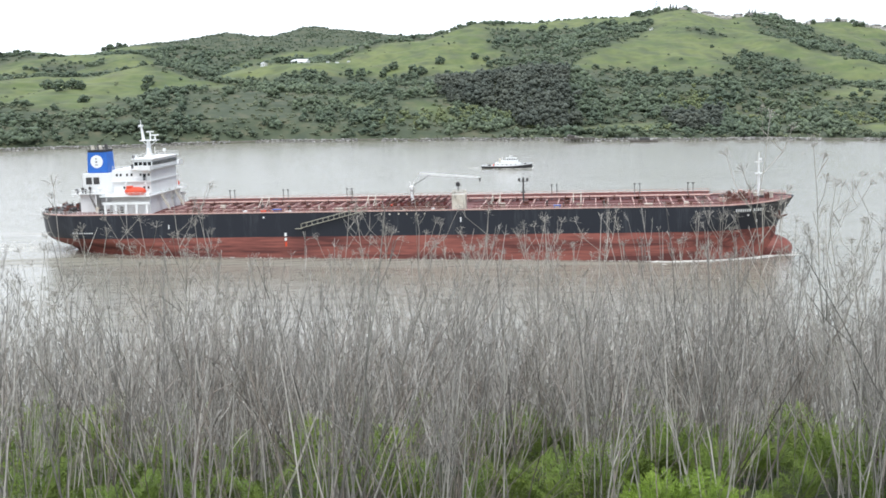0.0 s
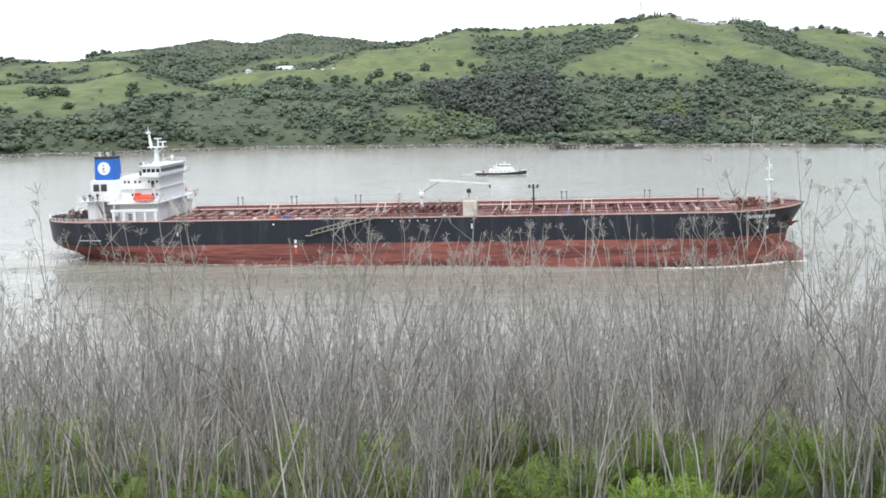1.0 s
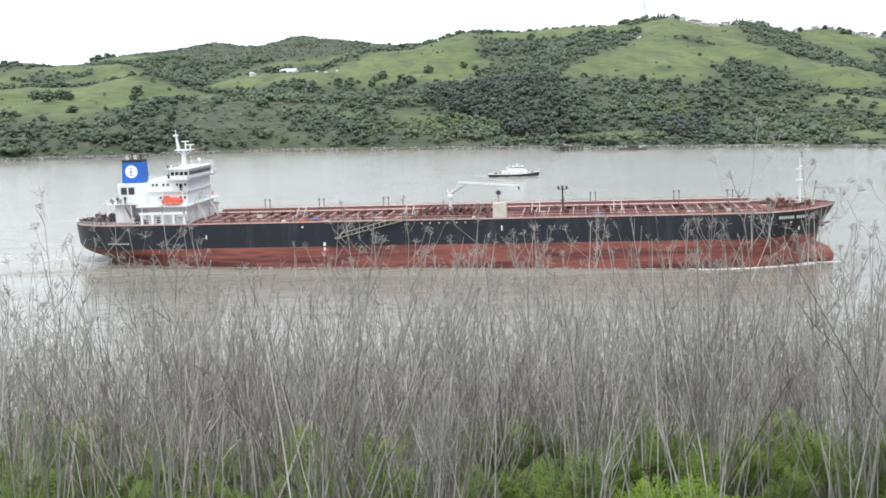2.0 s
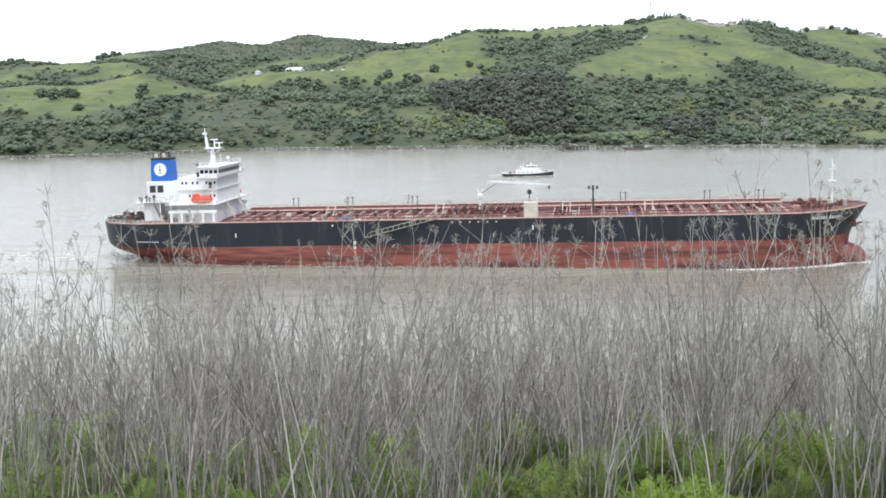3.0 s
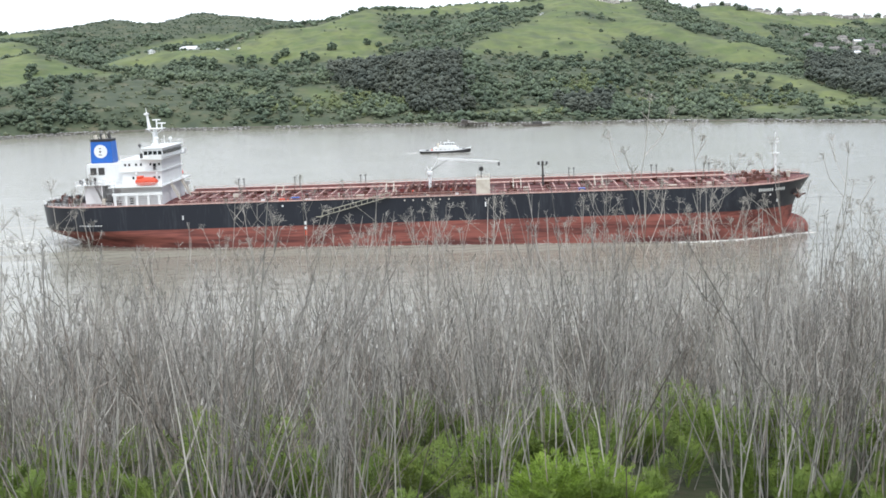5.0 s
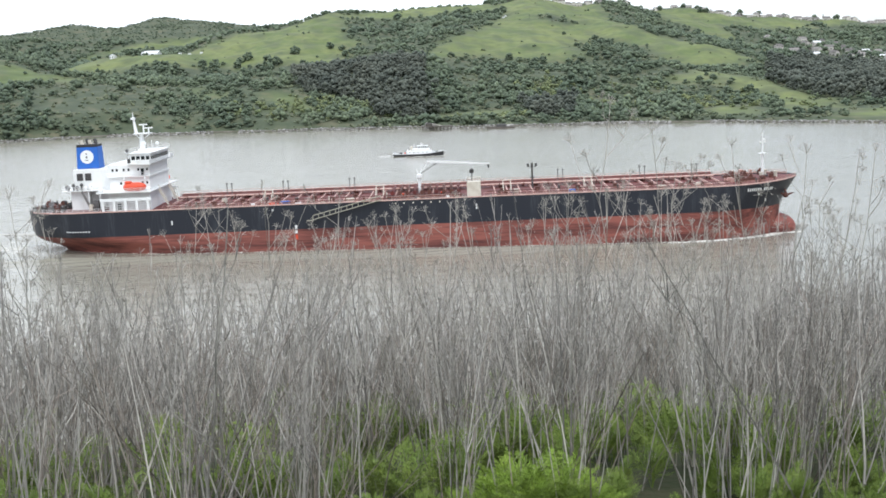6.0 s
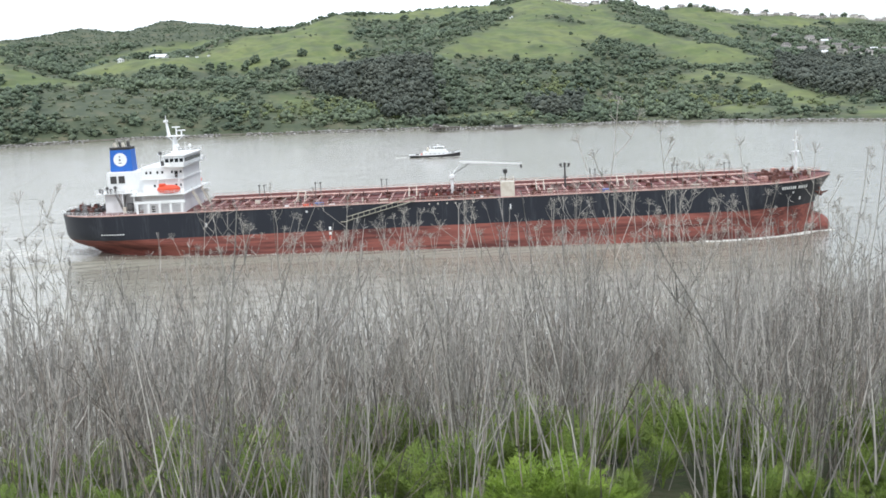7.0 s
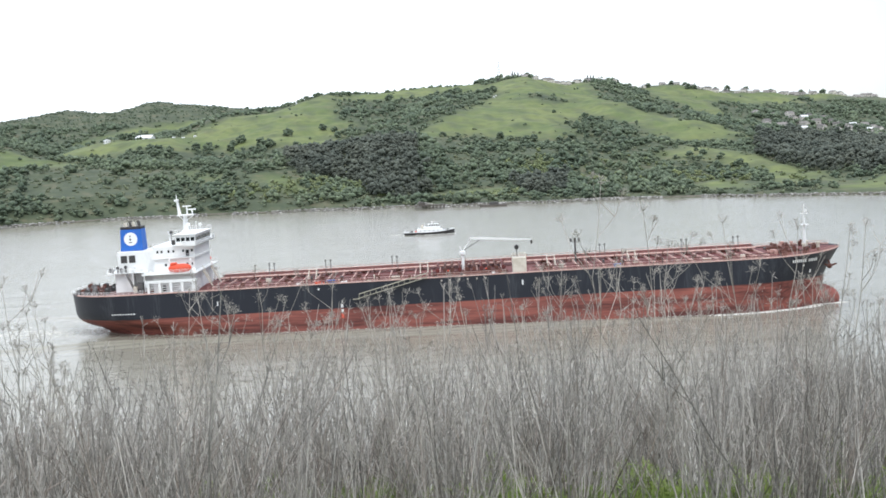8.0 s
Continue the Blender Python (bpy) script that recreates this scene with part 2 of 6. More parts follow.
MEADOWS = (
    # outlines of open grass in plan
    ((-620, 1245), (-503, 1275), (-467, 1305), (-433, 1325), (-400, 1340), (-365, 1338), (-326, 1305), (-293, 1285), (-248, 1264), (-212, 1245), (-226, 1178), (-261, 1187),
     (-270, 1135), (-289, 1118), (-300, 1084), (-312, 1052), (-311, 1020), (-348, 1025), (-391, 1062), (-620, 1110)),
    ((-800, 1720), (-640, 1704), (-621, 1768), (-600, 1830), (-560, 1870), (-491, 1810), (-449, 1740), (-409, 1722), (-384, 1708), (-366, 1672), (-380, 1640), (-454, 1640),
     (-475, 1660), (-503, 1645), (-560, 1635), (-681, 1645), (-800, 1650)),
    ((-800, 2240), (-634, 2150), (-560, 2150), (-540, 2220), (-640, 2290), (-800, 2300)),
    ((-370, 1936), (-330, 2040), (-289, 2100), (-254, 2135), (-199, 2190), (-140, 2200), (-180, 2130), (-249, 2075), (-313, 2040), (-333, 1985), (-331, 1850)),
    ((-294, 1446), (-328, 1620), (-237, 1590), (-202, 1600), (-149, 1650), (-119, 1690), (-75, 1745), (-29, 1815), (5, 1840), (59, 1890), (57, 1775), (58, 1674), (75, 1626), (51, 1608),
     (53, 1530), (38, 1445), (4, 1481), (-39, 1516), (-75, 1510), (-105, 1544), (-137, 1492), (-178, 1478), (-260, 1500)),
    ((59, 1850), (95, 1930), (149, 1990), (238, 2030), (307, 2030), (313, 1872), (288, 1882), (240, 1920), (181, 1868), (144, 1841), (92, 1841)),
    ((128, 1362), (168, 1445), (220, 1571), (280, 1718), (310, 1784), (308, 1937), (350, 2010), (414, 2020), (514, 2060), (477, 1883), (453, 1678), (447, 1580), (476, 1544), (492, 1470), (520, 1420),
     (530, 1358), (491, 1345), (450, 1350), (423, 1370), (433, 1426), (430, 1463), (411, 1518), (379, 1565), (342, 1499), (318, 1376), (287, 1367), (265, 1390), (237, 1374), (217, 1415), (187, 1390), (150, 1352)),
    ((-42, 1076), (-23, 1082), (-5, 1061), (5, 1037), (0, 1024), (-15, 1040), (-27, 1032)),
    ((112, 1016), (139, 1030), (172, 1036), (166, 994), (137, 982), (114, 976)),
    ((-106, 1138), (-88, 1124), (-66, 1084), (-80, 1082), (-95, 1102)),
    ((631, 2130), (699, 2100), (729, 2110), (836, 2150), (1150, 2200), (905, 2090), (887, 2024), (836, 2026), (747, 1926), (731, 1974), (692, 1950), (656, 1781), (620, 1734), (610, 1864), (583, 1894)),
    ((369, 1184), (398, 1216), (432, 1260), (438, 1156), (450, 1118), (460, 1060), (445, 940), (400, 920), (380, 908), (397, 971), (423, 1061), (413, 1092), (412, 1120), (388, 1166)),
    ((336, 978), (354, 989), (364, 964), (354, 911), (333, 918), (326, 936)),
    ((401, 857), (439, 910), (500, 925), (560, 860), (436, 842)),
)
COPSES = (
    # wooded hollows inside the grass
    ((-589, 1718), (-586, 1763), (-556, 1734), (-528, 1738), (-502, 1748), (-478, 1680), (-513, 1686), (-537, 1672), (-560, 1655), (-590, 1665)),
    ((340, 1734), (371, 1733), (391, 1688), (381, 1672), (349, 1667), (330, 1692)),
    ((-250, 1590), (-160, 1640), (-150, 1620), (-200, 1585), (-245, 1575)),
)
GROVES = (
    # tall dark stands near the shore
    ((-3, 1300), (75, 1360), (129, 1332), (114, 1122), (102, 1001), (62, 996), (48, 1073), (2, 1092), (-10, 1200)),
    ((210, 1104), (247, 1112), (222, 968), (181, 970)),
    ((546, 1362), (700, 1600), (800, 1650), (877, 1600), (600, 950), (520, 917), (467, 1000), (460, 1122)),
)


def depth_in(outlines, x, y):
    """How far a place lies inside the nearest outline, in metres; negative outside."""
    x, y = np.asarray(x, float), np.asarray(y, float)
    best = np.full(np.broadcast(x, y).shape, -1e3)
    for pts in outlines:
        d2, odd = np.full(best.shape, 1e9), np.zeros(best.shape, bool)
        for (ax, ay), (bx, by) in zip(pts, pts[1:] + pts[:1]):
            dx, dy = bx - ax, by - ay
            t = np.clip(((x - ax) * dx + (y - ay) * dy) / (dx * dx + dy * dy), 0, 1)
            d2 = np.minimum(d2, (x - ax - t * dx) ** 2 + (y - ay - t * dy) ** 2)
            if dy:
                odd ^= ((ay > y) != (by > y)) & (x < ax + (y - ay) * dx / dy)
        best = np.maximum(best, np.where(odd, 1, -1) * np.sqrt(d2))
    return best


def meadow(x, y, soft=8):
    """1 in open grass, 0 in scrub and woods, with a ragged edge."""
    wob = lumps(x, y, 60, 11) * 4 + lumps(x, y, 22, 12) * 3.5
    grass = depth_in(MEADOWS, x, y) + wob
    copse = depth_in(COPSES, x, y) + wob
    return np.clip(np.minimum(grass, -copse) / soft + 0.5, 0, 1)


def far_land():
    xs = np.concatenate([np.linspace(-1500, -800, 40), np.linspace(-790, 1000, 420), np.linspace(1020, 1700, 40)])
    xs = np.concatenate([[-4200, -3000, -2200], xs, [2200, 3000, 4200]])
    ys = np.concatenate([[0, 6, 12, 16, 22], np.linspace(0.02, 1, 210) ** 1.25 * 1700 + 20, [2100, 2700, 3400]])
    X, R = np.meshgrid(xs, ys)
    Y = shore_y(X) - 10 + R
    Z = land_z(X, Y)
    v = np.stack([X.ravel(), Y.ravel(), Z.ravel()], 1)
    i = np.arange(len(v)).reshape(X.shape)
    f = np.stack([i[:-1, :-1].ravel(), i[:-1, 1:].ravel(), i[1:, 1:].ravel(), i[1:, :-1].ravel()], 1)
    me = mesh_from("ground", v, f, LAND, True)
    me.attributes.new("meadow", "FLOAT", "POINT").data.foreach_set("value", (meadow(X, Y, 34) * (1 - 0.55 * np.clip(lumps(X, Y, 62, 15), 0, 1)) * (1 - 0.5 * np.clip(lumps(X, Y * 1.6, 21, 16) - 0.1, 0, 1))).ravel().astype(np.float32))
    tagged(new("ground", me), "rolling green hills of grass and dark scrub over the far shore", "hill", kind="structure")
    bm = B()
    bmesh.ops.create_grid(bm, x_segments=8, y_segments=8, size=4400)
    tagged(part("water", bm, WATER), "silty grey-brown strait water with small ripples", "water", kind="structure")


far_land()


# ---- the near hillside ----
# soil colour darkened to stand in for the deep shade between the stalks
SOIL = material("weedy_soil", (0.03, 0.05, 0.014), 0.95, colour2=(0.06, 0.058, 0.03), scale=0.8, fine=14, bump=0.6)


def hill_z(x, y):
    """The slope under the camera: gentle, then steep down to the water."""
    x, y = np.asarray(x, float), np.asarray(y, float)
    z = 49.9 - 0.20 * np.clip(y, -60, 14) - 0.32 * np.clip(y - 14, 0, 10) - 0.62 * np.clip(y - 24, 0, 300)
    return z + 0.12 * lumps(x, y, 3.0, 21) * np.clip(y / 6, 0, 1) + 0.3 * lumps(x, y, 14, 22) * np.clip(np.hypot(x, y) / 30, 0, 1)


def near_hill():
    xs = np.concatenate([[-900, -500, -250, -120, -60], np.linspace(-30, 30, 90), [60, 120, 250, 500, 900]])
    ys = np.concatenate([[-120, -60, -30, -12], np.linspace(-6, 26, 80), [32, 42, 58, 80, 100, 115]])
    X, Y = np.meshgrid(xs, ys)
    Z = hill_z(X, Y)
    v = np.stack([X.ravel(), Y.ravel(), Z.ravel()], 1)
    i = np.arange(len(v)).reshape(X.shape)
    f = np.stack([i[:-1, :-1].ravel(), i[:-1, 1:].ravel(), i[1:, 1:].ravel(), i[1:, :-1].ravel()], 1)
    tagged(new("hillside", mesh_from("hillside", v, f, SOIL, True)), "weedy near hillside falling steeply to the water", "hill", kind="structure")


near_hill()


# ---- the tanker: x along from midships to the bow, y to port, z over the water ----
MID, DECK, BOOT, HALF = 114.0, 13.8, 6.7, 16.1


def stem_x(z):
    """The stem's line: raked above, upright over the bulb."""
    return np.interp(z, (-8, 2, 6.5, 9.5, 14.8), (220, 222.6, 223.3, 224.6, 228)) - MID


def stern_x(z):
    """The stern's line: a rounded counter over the water."""
    return np.interp(z, (-8, 2.0, 3.4, 4.2, 5.4, 7.3, 13.8), (14, 12, 9.6, 7.2, 4.8, 3.3, 2.9)) - MID


def half_breadth(x, z):
    xs, xe = stern_x(z), stem_x(z)
    entry = np.interp(z, (-6, 6, 14), (48, 34, 23))
    run = np.interp(z, (-6, 3.5, 7, 14), (62, 44, 24, 19))
    blunt = np.interp(z, (-6, 3.5, 6.7, 14), (0.0, 0.04, 0.16, 0.2))
    u, v = np.clip((xe - x) / entry, 0, 1), np.clip((x - xs) / run, 0, 1)
    fore = (1 - (1 - u) ** 2.4) ** 0.64
    aft = blunt + (1 - blunt) * (1 - (1 - v) ** 2.2) ** 0.62
    return HALF * np.minimum(fore, aft)


def sheer(x):
    """Height of the deck's edge: flat, with a rise at the bow."""
    return DECK + np.clip((x - 88) / 26, 0, 1) ** 1.5 * 1.1


def hull_shell(z_levels, stations=110):
    """The two sides and the transom between levels; a level is a number or 'deck'."""
    verts, faces = [], []
    s = np.linspace(0, 1, stations)
    for zl in z_levels:
        zz = DECK if zl == "deck" else zl
        x = stern_x(zz) + (stem_x(14.8 if zl == "deck" else zz) - stern_x(zz)) * (0.5 - 0.5 * np.cos(s * math.pi))
        z = sheer(x) if zl == "deck" else np.full(stations, zz)
        b = half_breadth(x, z)
        b[-1] = 0.02
        verts.append(np.concatenate([np.stack([x, -b, z], 1), np.stack([x, b, z], 1)[::-1]]))
    n = 2 * stations
    for i in range(len(z_levels) - 1):
        for j in range(n):
            k = (j + 1) % n
            faces.append((i * n + j, i * n + k, (i + 1) * n + k, (i + 1) * n + j))
    return np.concatenate(verts), faces


def tanker():
    ship = thing("tanker", "long black-hulled oil tanker with red deck and white bridge, under way", "ship")
    v, f = hull_shell((BOOT, 8, 9.5, 11, 12.4, "deck"))
    tops = new("upper_hull", mesh_from("upper_hull", v, f, HULL_BLACK, True))
    v, f = hull_shell((-7, -4, -1.5, 0, 1, 2, 3, 3.6, 4.3, 5, 5.8, BOOT))
    bott = new("lower_hull", mesh_from("lower_hull", v, f, HULL_RED, True))
    tops["label"], bott["label"] = "black upper hull plating, streaked", "worn red lower hull"
    for o in (tops, bott):
        o.parent = ship
    # bulb
    bm = B()
    bmesh.ops.create_uvsphere(bm, u_segments=24, v_segments=14, radius=1)
    for w in bm.verts:
        k = 1.0 if w.co.x > 0 else 1.6
        w.co = Vector((106.0 + w.co.x * 7.9 * k, w.co.y * 4.2, -0.6 + w.co.z * (4.6 if w.co.z > 0 else 5.5)))
    part("bulbous_bow", bm, HULL_RED, ship, "rounded red bulb at the waterline", True)
    # deck
    s = 0.5 - 0.5 * np.cos(np.linspace(0, 1, 90) * math.pi)
    x = stern_x(DECK) + 0.4 + (stem_x(14.8) - 1.2 - stern_x(DECK)) * s
    z = sheer(x) - 0.35
    b = np.maximum(half_breadth(x, sheer(x)) - 0.12, 0.02)
    camber = 0.5 * (b / HALF)
    v = np.concatenate([np.stack([x, -b, z], 1), np.stack([x, 0 * b, z + camber], 1), np.stack([x, b, z], 1)])
    n = len(x)
    f = [(r * n + i, r * n + i + 1, (r + 1) * n + i + 1, (r + 1) * n + i) for r in (0, 1) for i in range(n - 1)]
    deck = new("deck", mesh_from("deck", v, f, DECK_RED))
    deck.parent = ship
    deck["label"] = "red-brown painted steel main deck"
    return ship, deck


TANKER, TANKER_DECK = tanker()


def on_side(x, z, off=0.03):
    """A place on the starboard shell."""
    return Vector((x, -float(half_breadth(np.array(x), np.array(z))) - off, z))


def shell_mark(bm, x0, x1, z0, z1, off=0.03, thick=0.05):
    """A thin raised plate that follows the shell."""
    a, b, c, d = on_side(x0, z0, off), on_side(x1, z0, off), on_side(x1, z1, off), on_side(x0, z1, off)
    out = [bm.verts.new(p) for p in (a, b, c, d)]
    back = [bm.verts.new(p + Vector((0, thick, 0))) for p in (a, b, c, d)]
    bm.faces.new(out)
    bm.faces.new(back[::-1])
    for i in range(4):
        j = (i + 1) % 4
        bm.faces.new((out[j], out[i], back[i], back[j]))


def rail(bm, points, height=1.1, bars=3, r=0.045, step=1):
    """A railing along points: posts and bars."""
    for i, p in enumerate(points):
        if i % step == 0:
            rod(bm, p, (p[0], p[1], p[2] + height), r, sides=4)
    for p, q in zip(points, points[1:]):
        for k in range(1, bars + 1):
            h = height * k / bars
            rod(bm, (p[0], p[1], p[2] + h), (q[0], q[1], q[2] + h), r * 0.8, sides=4)


def hull_details(ship):
    # white lettering on the bow, too small to read
    x = 210.2 - MID
    rng = random.Random(4)
    while x < 218.2 - MID:
        if abs(x - (214.6 - MID)) > 0.45:
            bm = B()
            w = rng.uniform(0.36, 0.48)
            shell_mark(bm, x, x + w, 11.9, 12.75)
            part("name_bar", bm, WHITE, ship, "white painted lettering bar")
        x += 0.62
    for i in range(9):
        bm = B()
        shell_mark(bm, 17 - MID + i * 0.8, 17.5 - MID + i * 0.8, 8.25, 8.55)
        part("stern_mark", bm, WHITE, ship, "small white stern lettering bar")
    bm = B()
    shell_mark(bm, 82.2 - MID, 82.9 - MID, 5.6, 6.4)
    shell_mark(bm, 82.2 - MID, 82.9 - MID, 6.9, 7.9)
    part("load_mark", bm, WHITE, ship, "white load line mark")
    bm = B()
    shell_mark(bm, 82.3 - MID, 82.9 - MID, 3.9, 5.2)
    part("draught_mark", bm, ORANGE, ship, "orange draught mark")
    for a, z0, z1, w in ((47.3, 9.4, 10.6, 0.35), (133.6, 10.4, 11.8, 0.4), (76, 12.2, 12.7, 0.5), (216.0, 8.4, 9.4, 0.5), (213.5, 10.6, 11.1, 0.5)):
        bm = B()
        shell_mark(bm, a - MID, a + w - MID, z0, z1)
        part("hull_mark", bm, WHITE, ship, "small white hull mark")
    for a in (111, 113.4, 116, 118.4, 121, 123.5):
        bm = B()
        rod(bm, on_side(a - MID, 12.9, 0.08), on_side(a - MID, 12.9, -0.2), 0.24, sides=12)
        part("fairlead", bm, CREAM, ship, "pale round fairlead")
    # rubbing edge and bulwark line
    xs = np.linspace(6, 226.5, 90) - MID
    for s in (-1, 1):
        bm, rings = B(), []
        for p in xs:
            z = float(sheer(p))
            b = s * float(half_breadth(p, np.array(z)))
            rings.append([bm.verts.new((p, b + dy, z + dz)) for dy, dz in ((-0.18, -0.08), (0.18, -0.08), (0.18, 0.22), (-0.18, 0.22))])
        for r0, r1 in zip(rings, rings[1:]):
            for k in range(4):
                bm.faces.new((r0[k], r0[(k + 1) % 4], r1[(k + 1) % 4], r1[k]))
        part("gunwale", bm, PALE_PINK, ship, "weathered pale pink deck edge bar")
    # rails along both sides
    for s in (-1, 1):
        for k, (a0, a1) in enumerate(((45, 108), (110, 131), (136, 206))):
            bm = B()
            pts = [(a - MID, s * (HALF - 0.25), DECK) for a in np.arange(a0, a1 + 0.1, 2.4)]
            rail(bm, pts, 1.1, 2, 0.036)
            part("deck_rail", bm, PALE_PINK, ship, "faded pink deck railing")
        bm = B()
        pts = []
        for a in np.arange(207, 226.6, 1.5):
            z = float(sheer(a - MID))
            pts.append((a - MID, s * max(float(half_breadth(a - MID, np.array(z))) - 0.2, 0.1), z))
        rail(bm, pts, 1.0)
        part("bow_rail", bm, FADED_PINK, ship, "faded pink bow railing")
        bm = B()
        pts = []
        for a in np.concatenate([[2.3, 2.8, 3.6], np.arange(5, 28, 1.6)]):
            pts.append((a - MID, s * float(half_breadth(a - MID, np.array(DECK)) - 0.25), DECK))
        rail(bm, pts)
        part("stern_rail", bm, WHITE, ship, "white stern railing")
    # anchor in its recess
    for s in (-1, 1):
        bm = B()
        p = on_side(222.6 - MID, 10.4, 0.2)
        p.y *= -s
        rod(bm, p + Vector((0.2, 0, 1.2)), p + Vector((1.0, s * 0.6, -1.0)), 0.28, sides=8)
        rod(bm, p + Vector((0.1, s * 0.2, -1.1)), p + Vector((2.6, s * 1.0, -0.2)), 0.45, 0.16, sides=8)
        rod(bm, p + Vector((0.9, s * 0.6, -1.2)), p + Vector((-1.2, s * 0.4, -0.1)), 0.45, 0.16, sides=8)
        bmesh.ops.create_uvsphere(bm, u_segments=10, v_segments=6, radius=0.8, matrix=Matrix.Translation(p + Vector((0.6, s * 0.4, -0.9))))
        part("anchor", bm, RUST, ship, "rusty brown stockless anchor")
    # accommodation ladder slung along the side
    ladder = new("gangway_ladder")
    ladder.parent, ladder["label"] = ship, "pale yellow gangway ladder slung along the side"
    p, q = Vector((87.6 - MID, -16.7, 9.4)), Vector((107 - MID, -16.7, 14.2))
    for y in (0, -0.9):
        for up in (0, 1.15):
            bm = B()
            rod(bm, p + Vector((0, y, up)), q + Vector((0, y, up)), 0.09, sides=5)
            part("stringer", bm, YELLOW, ladder)
        for i in range(13):
            bm = B()
            o = p.lerp(q, i / 12) + Vector((0, y, 0))
            rod(bm, o, o + Vector((0, 0, 1.15)), 0.06, sides=4)
            part("baluster", bm, YELLOW, ladder)
    bm = B()
    for i in range(40):
        o = p.lerp(q, i / 39)
        box(bm, o.x - 0.16, o.x + 0.16, -17.6, -16.7, o.z - 0.02, o.z + 0.04)
    part("treads", bm, STEEL, ladder)
    bm = B()
    box(bm, 85.8 - MID, 87.8 - MID, -17.7, -16.6, 9.1, 9.25)
    part("platform", bm, YELLOW, ladder)


hull_details(TANKER)


def deck_gear(ship):
    # transverse girders
    bm = B()
    box(bm, -0.12, 0.12, -13.6, 13.4, -0.35, 0.62, 0.03)
    first = part("deck_girder", bm, PALE_PINK, ship, "faded pink deck girder")
    me = first.data
    first.location = (45.8 - MID, 0, DECK)
    for a in np.arange(49.4, 206, 3.6):
        if not 129 < a < 137:
            shared("deck_girder", me, ship, pose(float(a) - MID, 0, DECK))["label"] = "faded pink deck girder"
    # cargo pipes along the middle, on trestles
    for y, z, r, m in ((5.2, 14.9, 0.26, PALE_PINK), (6.3, 14.9, 0.32, RUST), (7.4, 14.9, 0.32, DECK_RED), (8.5, 14.9, 0.32, RUST), (9.6, 15.0, 0.28, DECK_RED), (10.6, 15.5, 0.16, PALE_PINK)):
        bm = B()
        for a0, a1 in ((45, 88), (88, 130), (130, 170), (170, 205)):
            rod(bm, (a0 - MID, y, z), (a1 - MID, y, z), r, sides=8)
        for a in np.arange(58, 205, 12):
            rod(bm, (a - MID - 0.12, y, z), (a - MID + 0.12, y, z), r * 1.45, sides=10)
        part("cargo_pipe", bm, m, ship)
    for a in np.arange(47.6, 206, 7.2):
        bm = B()
        for y in (4.6, 10.2):
            rod(bm, (a - MID, y, 13.6), (a - MID, y, 15.4), 0.12, sides=5)
        box(bm, a - MID - 0.15, a - MID + 0.15, 4.4, 12.6, 14.4, 14.58)
        rod(bm, (a - MID, 12.4, 13.6), (a - MID, 12.4, 15.2), 0.12, sides=5)
        part("pipe_trestle", bm, RUST, ship)
    # raised walkway
    bm = B()
    box(bm, 44 - MID, 206 - MID, 11.4, 12.6, 15.1, 15.2)
    part("catwalk", bm, DECK_RED, ship, "raised red-painted walkway")
    for y in (11.4, 12.6):
        bm = B()
        rail(bm, [(a - MID, y, 15.2) for a in np.arange(44, 206.5, 3.1)], 0.8, 1, 0.035)
        part("walkway_rail", bm, FADED_PINK, ship)
    # long pipe near the starboard edge and hydraulic lines
    for y, z, r, m in ((-14.6, 14.3, 0.11, RUST), (-11.2, 14.7, 0.12, RUST), (-13.9, 14.15, 0.14, PALE_PINK), (13.9, 14.9, 0.18, FADED_PINK)):
        bm = B()
        rod(bm, (45 - MID, y, z), (129 - MID, y, z), r, sides=6)
        rod(bm, (137 - MID, y, z), (206 - MID, y, z), r, sides=6)
        part("deck_pipe", bm, m, ship)
    # vent posts in pairs
    for a in (60, 77, 97, 159.5, 184, 199.5):
        for dx in (-0.75, 0.75):
            bm = B()
            rod(bm, (a + dx - MID, 6.8, 13.8), (a + dx - MID, 6.8, 18.0), 0.12, sides=8)
            rod(bm, (a + dx - MID, 6.8, 18.0), (a + dx - MID, 6.8, 18.6), 0.24, 0.18, sides=8)
            rod(bm, (a + dx - MID - 0.5, 6.8, 18.3), (a + dx - MID + 0.5, 6.8, 18.3), 0.08, sides=5)
            part("vent_post", bm, GREY_STEEL, ship, "grey steel vent post")
    # gantries over the deck
    for a in (73.5, 106, 143, 166.5):
        bm = B()
        for dx in (-1.1, 1.1):
            rod(bm, (a + dx - MID, -3.2, 13.7), (a + dx - MID, -3.2, 17.0), 0.14, sides=5)
            rod(bm, (a + dx - MID, -3.2, 17.0), (a + dx - MID, -8.2, 14.2), 0.12, sides=5)
        rod(bm, (a - 1.1 - MID, -3.2, 16.8), (a + 1.1 - MID, -3.2, 16.8), 0.12, sides=5)
        part("crossover_ladder", bm, CREAM, ship, "cream steel crossover steps")
    # light mast amidships
    bm = B()
    x = 150.7 - MID
    rod(bm, (x, 0, 13.8), (x, 0, 21.4), 0.32, 0.22, sides=8)
    rod(bm, (x - 1.2, 0, 20.2), (x + 1.2, 0, 20.2), 0.1, sides=5)
    for dx in (-1.2, 0, 1.2):
        box(bm, x + dx - 0.32, x + dx + 0.32, -0.35, 0.35, 20.3, 21.2, 0.05)
    box(bm, x - 0.7, x + 0.7, -0.7, 0.7, 17, 17.25)
    part("light_mast", bm, STEEL, ship, "dark steel light mast")
    # manifold: crossing pipes, valves and trays
    rng = random.Random(9)
